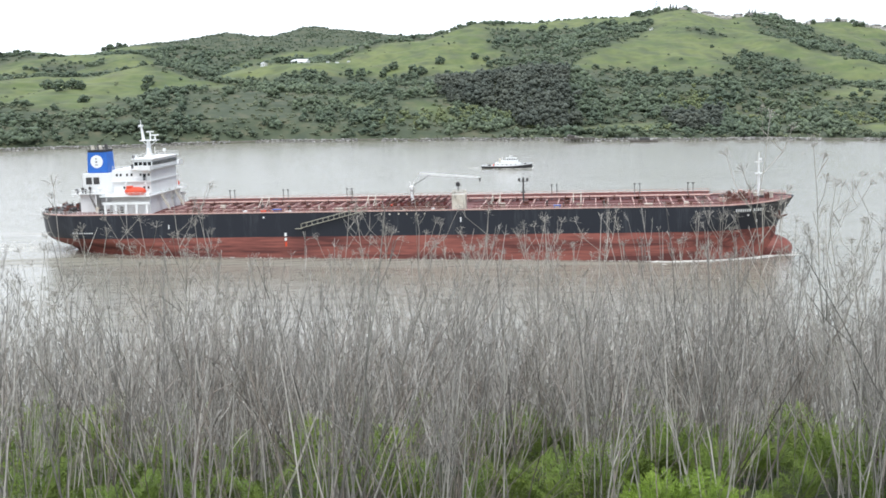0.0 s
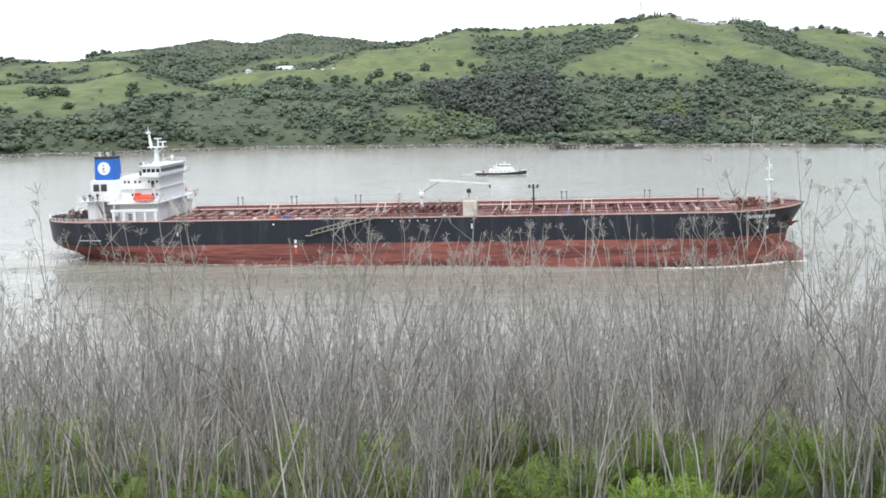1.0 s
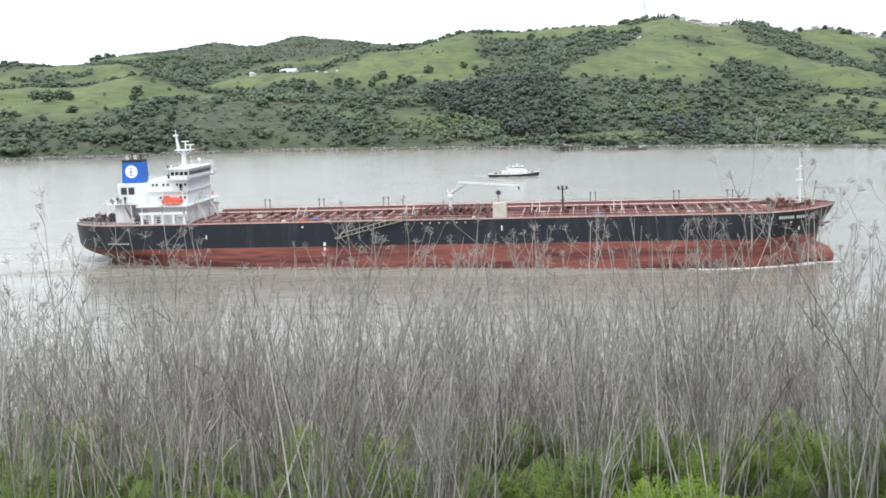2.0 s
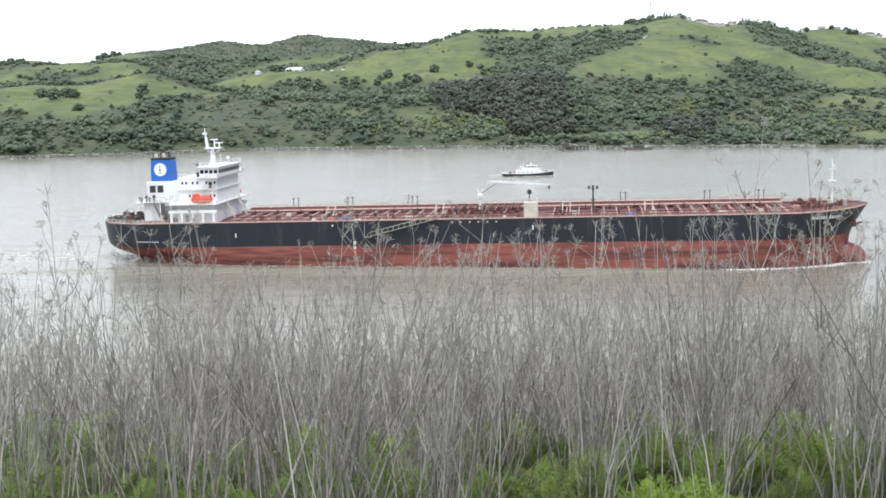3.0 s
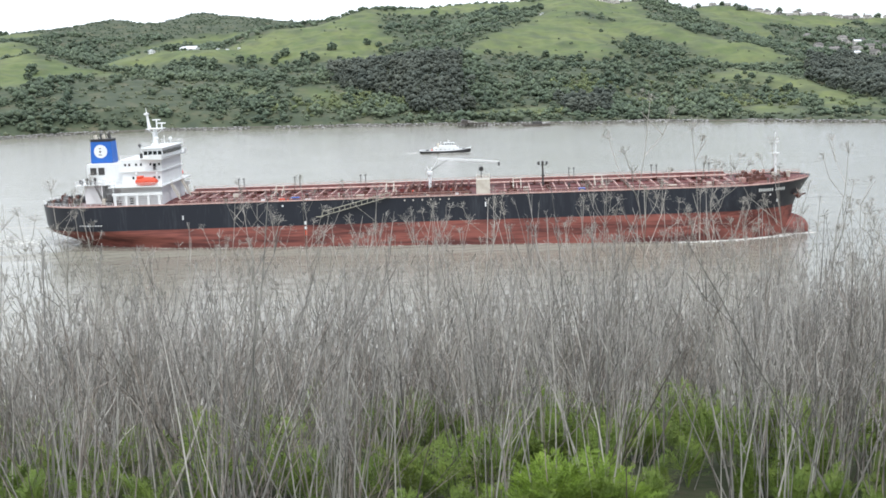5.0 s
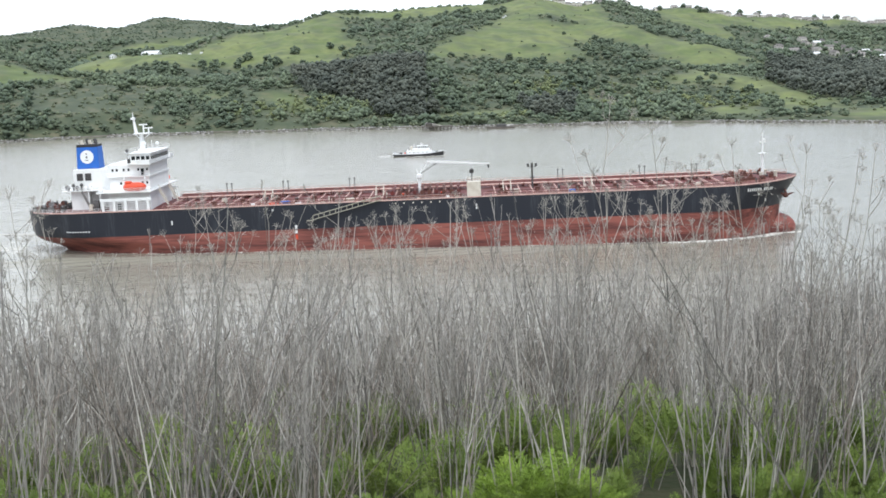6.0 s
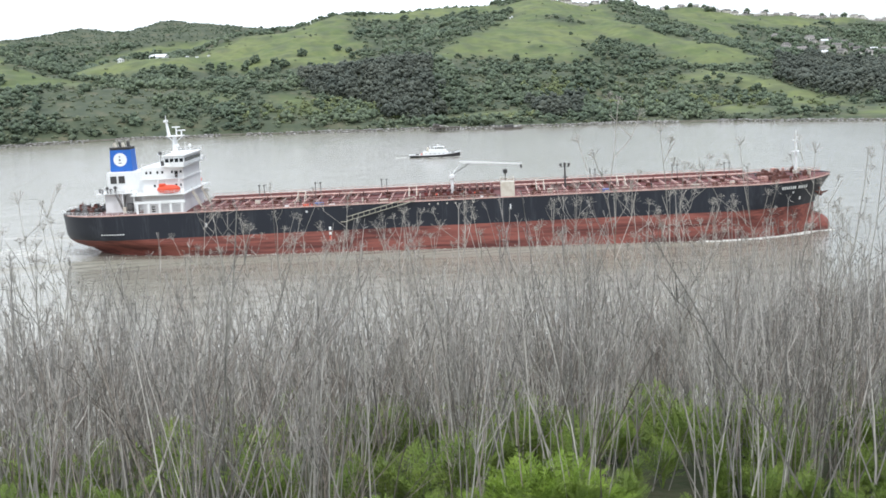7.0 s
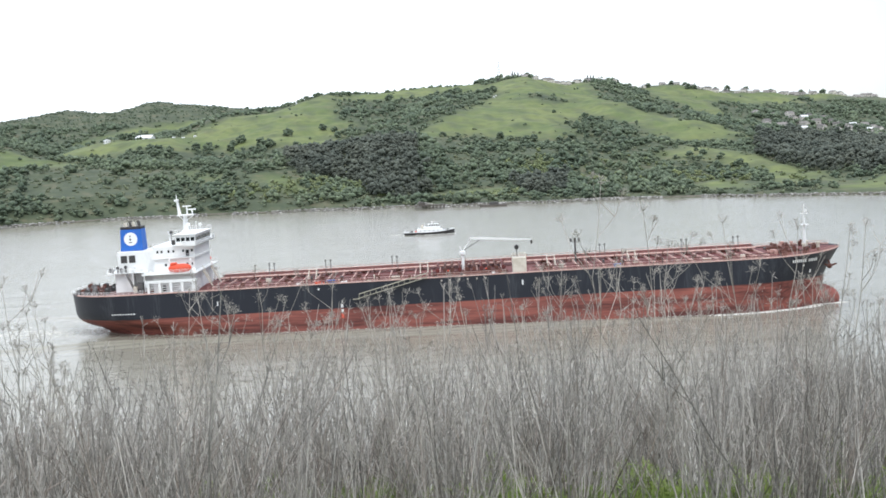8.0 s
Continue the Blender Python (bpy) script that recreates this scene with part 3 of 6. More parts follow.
    for i, a in enumerate(np.arange(110, 130, 2.1)):
        bm = B()
        x = a - MID
        rod(bm, (x, -11.5, 15.3), (x, 11.5, 15.3), 0.3, sides=8)
        rod(bm, (x, -11.7, 15.3), (x, -11.3, 15.3), 0.6, sides=12)
        rod(bm, (x, -8.0, 15.3), (x, -8.0, 16.5), 0.1, sides=5)
        rod(bm, (x, -8.0, 16.45), (x, -8.0, 16.6), 0.5, sides=12)
        part("manifold_pipe", bm, (DECK_RED, RUST, RUST)[i % 3], ship)
    for y in (-12.3, 12.3):
        bm = B()
        box(bm, 108.5 - MID, 130 - MID, y - 1.5, y + 1.5, 14.1, 14.5, 0.05)
        part("drip_tray", bm, RUST, ship)
    for a, y, z in ((113, -10, 15.1), (124, -9, 15.0)):
        bm = B()
        box(bm, a - 0.3 - MID, a + 0.3 - MID, y - 0.3, y + 0.3, 14.3, z, 0.08)
        part("valve_box", bm, ORANGE, ship, "small orange valve box")
    for a, y, s in ((79.5, -13.2, 1.3), (98, -12.8, 1.2), (161, -13.6, 1.0), (186.5, -13.2, 1.2)):
        bm = B()
        box(bm, a - s - MID, a + s - MID, y - 0.6, y + 0.6, DECK - 0.3, DECK + 0.8, 0.1)
        part("deck_locker", bm, BLUE if s == 1.3 or s == 1.0 else CREAM, ship)
    # tank hatches and washing machines
    bm0 = B()
    rod(bm0, (0, 0, -0.4), (0, 0, 0.9), 0.75, 0.7, sides=12)
    rod(bm0, (0, 0, 0.9), (0, 0, 1.1), 0.9, 0.8, sides=12)
    hatch = part("tank_hatch", bm0, RUST, ship)
    hatch.location = (58.4 - MID, -9, DECK)
    for a in np.arange(66, 206, 10.8):
        for y in (-5.2, 9.2):
            if not 108 < a < 138:
                shared("tank_hatch", hatch.data, ship, pose(float(a) + rng.uniform(-0.6, 0.6) - MID, y, DECK))
    # small clutter: pumps, boxes, low valves
    for i in range(46):
        a = rng.uniform(52, 206)
        if 130 < a < 137:
            continue
        y = rng.choice((-12, -10.5, -7, -4.4, 7.8, 11))
        bm = B()
        w, h = rng.uniform(0.25, 0.9), rng.uniform(0.5, 1.5)
        if i % 2:
            box(bm, a - w - MID, a + w - MID, y - 0.4, y + 0.4, DECK - 0.3, DECK + h, 0.06)
        else:
            rod(bm, (a - MID, y, DECK - 0.3), (a - MID, y, DECK + h), 0.25, 0.2, sides=8)
            rod(bm, (a - MID, y - 0.5, DECK + h), (a - MID, y + 0.5, DECK + h), 0.18, sides=6)
        part("deck_fitting", bm, (RUST, RUST, STEEL, CREAM, RUST)[i % 5], ship)
    # small bright gear along the starboard edge
    for i in range(22):
        a = rng.uniform(70, 172)
        if 130 < a < 137:
            continue
        bm = B()
        w, h = rng.uniform(0.2, 0.7), rng.uniform(0.3, 0.8)
        box(bm, a - w - MID, a + w - MID, -15.2, -14.7, DECK - 0.4, DECK + h, 0.04)
        part("edge_fitting", bm, (YELLOW, WHITE, ORANGE, CREAM, STEEL)[i % 5], ship)
    # white control cabin with a railed roof
    cabin = new("control_cabin")
    cabin.parent, cabin["label"] = ship, "cream-white steel cabin at the deck's edge"
    bm = B()
    box(bm, 131.3 - MID, 135.2 - MID, -15.4, -11.6, 13.5, 18.0, 0.08)
    part("cabin_wall", bm, CREAM, cabin)
    bm = B()
    rail(bm, [(131.4 - MID, -15.3, 18.0), (133.2 - MID, -15.3, 18.0), (135.1 - MID, -15.3, 18.0), (135.1 - MID, -11.7, 18.0), (131.4 - MID, -11.7, 18.0), (131.4 - MID, -15.3, 18.0)], 1.1, 2, 0.07)
    part("roof_rail", bm, CREAM, cabin)
    bm = B()
    rod(bm, (132.8 - MID, -12, 18), (132.8 - MID, -12, 21.6), 0.14, sides=6)
    box(bm, 132.2 - MID, 133.4 - MID, -12.4, -11.6, 20.2, 21.3, 0.1)
    part("signal_lamp", bm, BLACK, cabin)
    # hose crane
    crane = new("hose_crane")
    crane.parent, crane["label"] = ship, "white hose crane with a long level jib"
    x = 117.5 - MID
    bm = B()
    rod(bm, (x, 0, 13.6), (x, 0, 18.2), 0.5, 0.42, sides=14)
    part("pedestal", bm, WHITE, crane)
    bm = B()
    box(bm, x - 0.8, x + 0.8, -0.8, 0.8, 18.2, 19.4, 0.15)
    rod(bm, (x, 0, 19.3), (x + 2.9, 0, 23.0), 0.15, 0.12, sides=6)
    for dx in (-0.5, 0.5):
        rod(bm, (x + dx * 0.3, 0, 19.3), (x + dx * 1.6, 0, 21.0), 0.09, 0.06, sides=5)
    part("turret", bm, WHITE, crane)
    bm = B()
    prism(bm, ((x + 2.4, 22.75), (x + 20.6, 21.5), (x + 20.6, 21.8), (x + 6, 23.1), (x + 2.4, 23.25)), -0.3, 0.3)
    part("jib", bm, WHITE, crane)
    bm = B()
    rod(bm, (x + 20.4, 0, 21.4), (x + 20.4, 0, 20.4), 0.3, 0.2, sides=8)
    part("hook_block", bm, BLACK, crane)
    bm = B()
    rod(bm, (x + 0.5, 0, 19.6), (x + 5.5, 0, 22.6), 0.1, sides=5)
    part("luffing_ram", bm, STEEL, crane)
    # forecastle: windlass, drums, foremast
    for a, y in ((210.5, -6), (210.5, 6), (213.5, -3.5), (213.5, 3.5)):
        bm = B()
        rod(bm, (a - MID, y - 1.6, 15.2), (a - MID, y + 1.6, 15.2), 0.4, sides=12)
        for e in (-1.6, 1.6):
            rod(bm, (a - MID, y + e - 0.1, 15.2), (a - MID, y + e + 0.1, 15.2), 0.6, sides=14)
        box(bm, a - 1.5 - MID, a + 1.5 - MID, y - 2, y + 2, 13.6, 15.0, 0.1)
        part("windlass", bm, RUST, ship, "rust-brown mooring winch")
    for a, y in ((216.8, -3.8), (219.5, 3), (221.5, -1.8)):
        bm = B()
        rod(bm, (a - MID, y, 14), (a - MID, y, 16.0), 0.5, sides=10)
        rod(bm, (a - MID, y, 15.9), (a - MID, y, 16.2), 0.75, sides=10)
        part("mooring_bollard", bm, CREAM, ship)
    bm = B()
    x = 218.2 - MID
    rod(bm, (x, 0, 14.2), (x, 0, 21.5), 0.4, 0.32, sides=10)
    rod(bm, (x, 0, 21.5), (x, 0, 27.4), 0.24, 0.12, sides=8)
    box(bm, x - 1, x + 1, -1, 1, 21.2, 21.4)
    rod(bm, (x - 1, 0, 24.6), (x + 1.0, 0, 24.6), 0.1, sides=5)
    box(bm, x + 0.2, x + 0.8, -0.3, 0.3, 25, 25.7)
    part("foremast", bm, WHITE, ship, "white tapered foremast")
    # mooring winches and reels on the stern
    rng = random.Random(3)
    for i in range(30):                            # gear crowded round the forecastle winches
        a = rng.uniform(203, 222)
        y = rng.uniform(-0.8, 0.8) * float(half_breadth(np.array(a - MID), np.array(14.0)))
        z = float(sheer(a - MID))
        bm = B()
        w, h = rng.uniform(0.25, 0.8), rng.uniform(0.5, 1.7)
        if i % 3:
            rod(bm, (a - MID, y, z - 0.4), (a - MID, y, z + h), w * 0.6, w * 0.5, 8)
            rod(bm, (a - MID, y - w, z + h * 0.8), (a - MID, y + w, z + h * 0.8), w * 0.5, sides=8)
        else:
            box(bm, a - w - MID, a + w - MID, y - w, y + w, z - 0.4, z + h, 0.06)
        part("forecastle_fitting", bm, (RUST, RUST, FADED_PINK, STEEL, RUST)[i % 5], ship)
    for i in range(30):
        a, y = rng.uniform(4.6, 15.5), rng.uniform(-11, 9)
        bm = B()
        rod(bm, (a - MID, y - 0.8, 14.6), (a - MID, y + 0.8, 14.6), rng.uniform(0.35, 0.75), sides=10)
        rod(bm, (a + 0.5 - MID, y, 14.0), (a + 0.5 - MID, y, rng.uniform(14.8, 15.9)), 0.14, sides=6)
        box(bm, a - 0.6 - MID, a + 0.6 - MID, y - 1, y + 1, 13.3, 14.2, 0.05)
        part("stern_winch", bm, (RUST, STEEL, STEEL, GREY_STEEL)[i % 4], ship)


deck_gear(TANKER)


def bridge_house(ship):
    house = new("deckhouse")
    house.parent, house["label"] = ship, "tall white deckhouse with bridge wings"
    M = -MID
    bm = B()
    box(bm, 29 + M, 41.0 + M, -12.6, 12.6, 13.4, 19.2, 0.06)
    part("lower_storey", bm, WHITE, house)
    bm = B()
    box(bm, 26.5 + M, 42.2 + M, -15.9, 15.9, 19.05, 19.3)
    part("boat_deck", bm, WHITE, house)
    bm = B()
    box(bm, 29.2 + M, 40.8 + M, -10.8, 10.8, 19.3, 23.2, 0.06)
    part("middle_storey", bm, WHITE, house)
    bm = B()
    box(bm, 28.6 + M, 41.2 + M, -11.6, 11.6, 23.1, 23.35)
    box(bm, 28.8 + M, 40.9 + M, -10.6, 10.6, 23.35, 26.7, 0.06)
    part("upper_storey", bm, WHITE, house)
    bm = B()
    box(bm, 35 + M, 42.0 + M, -11.5, 11.5, 26.6, 26.9)
    box(bm, 38.2 + M, 42.0 + M, -13.6, 13.6, 26.6, 26.9)
    for y0, y1 in ((-13.6, -10.9), (10.9, 13.6)):
        box(bm, 38.2 + M, 38.35 + M, y0, y1, 26.9, 28.0)
        box(bm, 41.85 + M, 42.0 + M, y0, y1, 26.9, 28.0)
    for y in (-13.6, 13.45):
        box(bm, 38.2 + M, 42.0 + M, y, y + 0.15, 26.9, 28.0)
    part("bridge_wing", bm, WHITE, house, "white bridge wings with solid bulwarks")
    bm = B()
    box(bm, 35.6 + M, 41.4 + M, -10.6, 10.6, 26.9, 29.6, 0.08)
    part("wheelhouse", bm, WHITE, house)
    bm = B()
    box(bm, 35.2 + M, 41.9 + M, -11.1, 11.1, 29.6, 29.85)
    part("wheelhouse_roof", bm, WHITE, house)
    bm = B()
    rail(bm, [(35.4 + M, -11, 29.85), (37.5 + M, -11, 29.85), (39.6 + M, -11, 29.85), (41.8 + M, -11, 29.85), (41.8 + M, 11, 29.85), (35.4 + M, 11, 29.85), (35.4 + M, -11, 29.85)], 1.1, 2, 0.04)
    part("roof_rail", bm, WHITE, house)

    def pane(x0, x1, y, z0, z1, name="window"):
        bm = B()
        box(bm, x0 + M, x1 + M, y - 0.08, y + 0.03, z0, z1)
        p = part(name, bm, GLASS, house, "dark glazed window")
        return p
    for i in range(4):
        pane(35.95 + i * 1.38, 37.0 + i * 1.38, -10.6, 27.85, 28.9)
    for i in range(15):
        bm = B()
        box(bm, 41.37 + M, 41.48 + M, -10.2 + i * 1.38, -9.15 + i * 1.38, 27.85, 28.9)
        part("window", bm, GLASS, house, "dark glazed window")
    for a in (30.0, 31.2, 33.2, 34.6, 37.4, 39.9):
        pane(a, a + 0.55, -10.6, 24.8, 25.5)
    for a in (32.2, 38.4, 39.7):
        pane(a, a + 0.55, -10.8, 21.0, 21.7)
    for a in (31, 34, 37.0, 39.4):
        pane(a, a + 0.6, -12.6, 16.4, 17.1)
    pane(38.4, 39.3, -10.7, 23.5, 25.4, "door")
    pane(31.5, 32.5, -12.6, 14, 16.0, "door")
    # railed edges of the decks
    for x0, x1, y, z in ((26.6, 42.2, -15.8, 19.3), (28.7, 41.2, -11.5, 23.35), (29, 35, -10.5, 26.75)):
        for s in (1, -1):
            bm = B()
            rail(bm, [(x + M, y * s, z) for x in np.arange(x0, x1, 1.8)], 1.05, 3, 0.04)
            part("house_rail", bm, WHITE, house)
    # arcade under the boat deck
    for s in (-1, 1):
        for i in range(5):
            bm = B()
            x = 27.8 + i * 3.2
            box(bm, x + M, x + 0.75 + M, s * 15.6 - 0.2, s * 15.6 + 0.2, 13.5, 17.3, 0.04)
            part("pillar", bm, WHITE, house)
        bm = B()
        box(bm, 27.4 + M, 42.0 + M, s * 15.6 - 0.25, s * 15.6 + 0.25, 16.7, 17.5, 0.04)
        part("beam", bm, WHITE, house)
        for i in range(4):
            bm = B()
            x = 28.7 + i * 3.2
            for k in range(4):
                rod(bm, (x + M, s * 15.5, 14.2 + k * 0.65), (x + 2.2 + M, s * 15.5, 14.2 + k * 0.65), 0.09, sides=4)
            part("arcade_rail", bm, WHITE, house)
        # stairs to the main deck
        bm = B()
        prism(bm, ((41.6 + M, 19.1), (44.4 + M, 13.9), (44.7 + M, 13.9), (42.0 + M, 19.2)), s * 6 - 0.45, s * 6 + 0.45)
        for dy in (-0.45, 0.45):
            rod(bm, (41.8 + M, s * 6 + dy, 20.2), (44.6 + M, s * 6 + dy, 15.0), 0.05, sides=4)
        part("stair", bm, CREAM, house)
    # engine casing and funnel
    casing = new("engine_casing")
    casing.parent, casing["label"] = ship, "white engine casing under the funnel"
    bm = B()
    box(bm, 16.4 + M, 21.6 + M, -6.5, 6.5, 13.4, 19.4, 0.06)
    part("casing_base", bm, WHITE, casing)
    bm = B()
    box(bm, 21.6 + M, 28.9 + M, -3.5, 3.5, 13.4, 19.3, 0.06)
    part("casing_link", bm, WHITE, casing)
    for i, (a, y, w, h, m) in enumerate(((22.6, -8.5, 0.5, 1.6, CREAM), (24.2, -9.5, 0.7, 1.1, STEEL), (25.9, -7.5, 0.6, 2.2, WHITE), (26.8, -10.5, 0.4, 1.3, RUST), (23.4, -5.5, 0.8, 2.4, GREY_STEEL))):
        bm = B()
        box(bm, a - w + M, a + w + M, y - 0.6, y + 0.6, 13.4, DECK + h, 0.08)
        part("deck_locker", bm, m, casing)
    for a in (21.9, 25.2):
        bm = B()
        rod(bm, (a + M, -7.6, 13.4), (a + M, -7.6, 19.3), 0.2, sides=8)
        part("pillar", bm, WHITE, casing)
    bm = B()
    rod(bm, (22.4 + M, -8.2, 14.0), (20.2 + M, -8.2, 19.3), 0.35, sides=4)
    part("stair", bm, GREY_STEEL, casing, "grey steep steel stair")
    bm = B()
    box(bm, 17.2 + M, 28.9 + M, -5.4, 5.4, 19.4, 25.3, 0.06)
    part("casing_top", bm, WHITE, casing)
    bm = B()
    box(bm, 14.2 + M, 29 + M, -8, 8, 19.2, 19.4)
    part("casing_deck", bm, WHITE, casing)
    bm = B()
    rail(bm, [(28 + M, -7.9, 19.4), (25 + M, -7.9, 19.4), (22 + M, -7.9, 19.4), (19 + M, -7.9, 19.4), (16 + M, -7.9, 19.4), (14.3 + M, -7.9, 19.4), (14.3 + M, -4, 19.4), (14.3 + M, 0, 19.4), (14.3 + M, 4, 19.4), (14.3 + M, 7.9, 19.4), (20 + M, 7.9, 19.4), (28 + M, 7.9, 19.4)], 1.1, 3, 0.05)
    part("casing_rail", bm, WHITE, casing)
    for a in (18.2, 20.6):
        bm = B()
        box(bm, a + M, a + 1.8 + M, -5.5, -5.35, 22.1, 24.2)
        for k in range(5):
            box(bm, a + M, a + 1.8 + M, -5.6, -5.5, 22.25 + k * 0.4, 22.4 + k * 0.4)
        part("vent_louvre", bm, STEEL, casing, "grey louvred vent")
    for x, y, z in ((14.8, -5, 20.3), (16, -7, 20.2), (17.3, -6.4, 20.9), (18.6, -7.2, 20.4), (19.6, -6.2, 21.0), (21, -7, 20.1), (22.6, -6.6, 20.8), (24.5, -7, 20.3)):
        bm = B()
        rod(bm, (x + M, y, 19.4), (x + M, y, z), 0.3, sides=8)
        bmesh.ops.create_uvsphere(bm, u_segments=10, v_segments=6, radius=0.5, matrix=Matrix.Translation((x + M, y, z)))
        part("mushroom_vent", bm, STEEL if x < 20 else WHITE, casing)
    funnel = new("funnel")
    funnel.parent, funnel["label"] = ship, "blue funnel with a white disc and black top"
    bm = B()
    box(bm, 17.6 + M, 24.2 + M, -2.8, 2.8, 25.3, 31.7, 0.2, 0.07)
    part("stack_casing", bm, BLUE, funnel)
    bm = B()
    box(bm, 17.9 + M, 23.9 + M, -2.6, 2.6, 31.6, 32.4, 0.1)
    part("funnel_cap", bm, BLACK, funnel)
    for k, (x, y) in enumerate(((19.3, -1.2), (20.3, 1.0), (21.5, -0.6), (22.6, 1.2))):
        bm = B()
        rod(bm, (x + M, y, 32.3), (x + M - 0.3, y, 33.6 + 0.3 * (k % 2)), 0.5, 0.48, sides=10)
        part("exhaust_pipe", bm, STEEL if k % 2 else CREAM, funnel)
    for s in (-1, 1):
        bm = B()
        rod(bm, (20.8 + M, s * 2.6, 28.8), (20.8 + M, s * 2.84, 28.8), 1.95, sides=40)
        part("disc", bm, WHITE, funnel, "white disc")
        for dz, w, h in ((0.95, 0.4, 0.35), (0.0, 0.5, 0.55), (-0.9, 0.95, 0.22)):
            bm = B()
            rod(bm, (20.7 + M, s * 2.8, 28.7 + dz), (20.7 + M, s * 2.9, 28.7 + dz), w * 0.6, sides=8)
            for v in bm.verts:
                v.co.z = 28.7 + dz + (v.co.z - 28.7 - dz) * h / w
            part("disc_mark", bm, STEEL, funnel, "small dark mark")
    # radar mast
    mast = new("radar_mast")
    mast.parent, mast["label"] = ship, "white radar mast with crosstree and scanners"
    x = 36.6 + M
    bm = B()
    box(bm, x - 1.3, x + 1.3, -1.2, 1.2, 26.7, 30.4, 0.05, 0.15)
    rod(bm, (x, 0, 30), (x, 0, 34.8), 0.85, 0.55, sides=10)
    part("mast_column", bm, WHITE, mast)
    bm = B()
    box(bm, x - 2.0, x + 2.7, -2.2, 2.2, 34.7, 34.95)
    rod(bm, (x - 1.9, 0, 34.7), (x, 0, 32.9), 0.12, sides=5)
    rod(bm, (x + 2.6, 0, 34.7), (x, 0, 32.9), 0.12, sides=5)
    part("mast_platform", bm, WHITE, mast)
    bm = B()
    rod(bm, (x - 1.5, 0, 34.9), (x - 2.1, 0, 39.6), 0.55, 0.28, sides=8)
    rod(bm, (x - 2.1, 0, 39.6), (x - 2.15, 0, 41), 0.14, 0.08, sides=6)
    box(bm, x - 2.7, x - 1.6, -0.8, 0.8, 38.9, 39.5, 0.05)
    part("topmast", bm, WHITE, mast)
    for dx, z in ((0.7, 37.2), (2.2, 36.2)):
        bm = B()
        rod(bm, (x + dx, 0, 34.9), (x + dx, 0, z), 0.22, sides=6)
        box(bm, x + dx - 1.2, x + dx + 1.2, -0.2, 0.2, z, z + 0.35, 0.05)
        part("radar_scanner", bm, WHITE, mast)
    for a, y, z in ((33, -4, 30.2), (31, 3, 29.6), (38.5, -5, 32.2), (40, 4, 31.6), (41.2, -7, 33)):
        bm = B()
        rod(bm, (a + M, y, 26.7 if a < 38 else 29.8), (a + M, y, z), 0.08, sides=5)
        bmesh.ops.create_uvsphere(bm, u_segments=10, v_segments=6, radius=0.55 if a != 41.2 else 0.15, matrix=Matrix.Translation((a + M, y, z)))
        part("aerial", bm, WHITE if a != 33 else STEEL, mast)
    bm = B()
    box(bm, 34.2 + M, 35.6 + M, -9, -7.6, 26.8, 28.2, 0.05)
    part("searchlight_box", bm, STEEL, mast)
    # lifeboats
    for s in (-1, 1):
        boat = new("lifeboat")
        boat.parent, boat["label"] = ship, "orange enclosed lifeboat in its davits"
        bm = B()
        bmesh.ops.create_uvsphere(bm, u_segments=24, v_segments=14, radius=1)
        for v in bm.verts:
            sx = math.copysign(abs(v.co.x) ** 0.6, v.co.x)
            v.co = Vector((37.2 + M + sx * 3.3, s * 14.2 + v.co.y * 1.25, 20.5 + v.co.z * (1.15 if v.co.z < 0 else 1.3)))
        part("boat_shell", bm, ORANGE, boat, "", True)
        bm = B()
        box(bm, 34.6 + M, 36.4 + M, s * 14.2 - 0.8, s * 14.2 + 0.8, 21.4, 22.2, 0.2)
        part("conning_hatch", bm, ORANGE, boat)
        bm = B()
        for v0 in (34.2, 40.2):
            rod(bm, (v0 + M, s * 13, 19.3), (v0 + M, s * 13.4, 23), 0.2, sides=6)
            rod(bm, (v0 + M, s * 13.4, 23), (v0 + M, s * 14.4, 22.6), 0.2, sides=6)
        part("davit", bm, WHITE, boat)
    for a, y, z, w in ((27.4, -14, 19.4, 0.7), (41.4, -14.8, 19.3, 0.5)):
        bm = B()
        rod(bm, (a - w + M, y, z + 0.6), (a + w + M, y, z + 0.6), 0.45, sides=10)
        box(bm, a - 0.5 + M, a + 0.5 + M, y - 0.4, y + 0.4, z, z + 0.4)
        part("liferaft_drum", bm, WHITE, house)


bridge_house(TANKER)


# ---- the tug ----
TUG_GREY = material("tug_grey_paint", (0.42, 0.43, 0.45), 0.5, colour2=(0.34, 0.34, 0.36), scale=0.8)


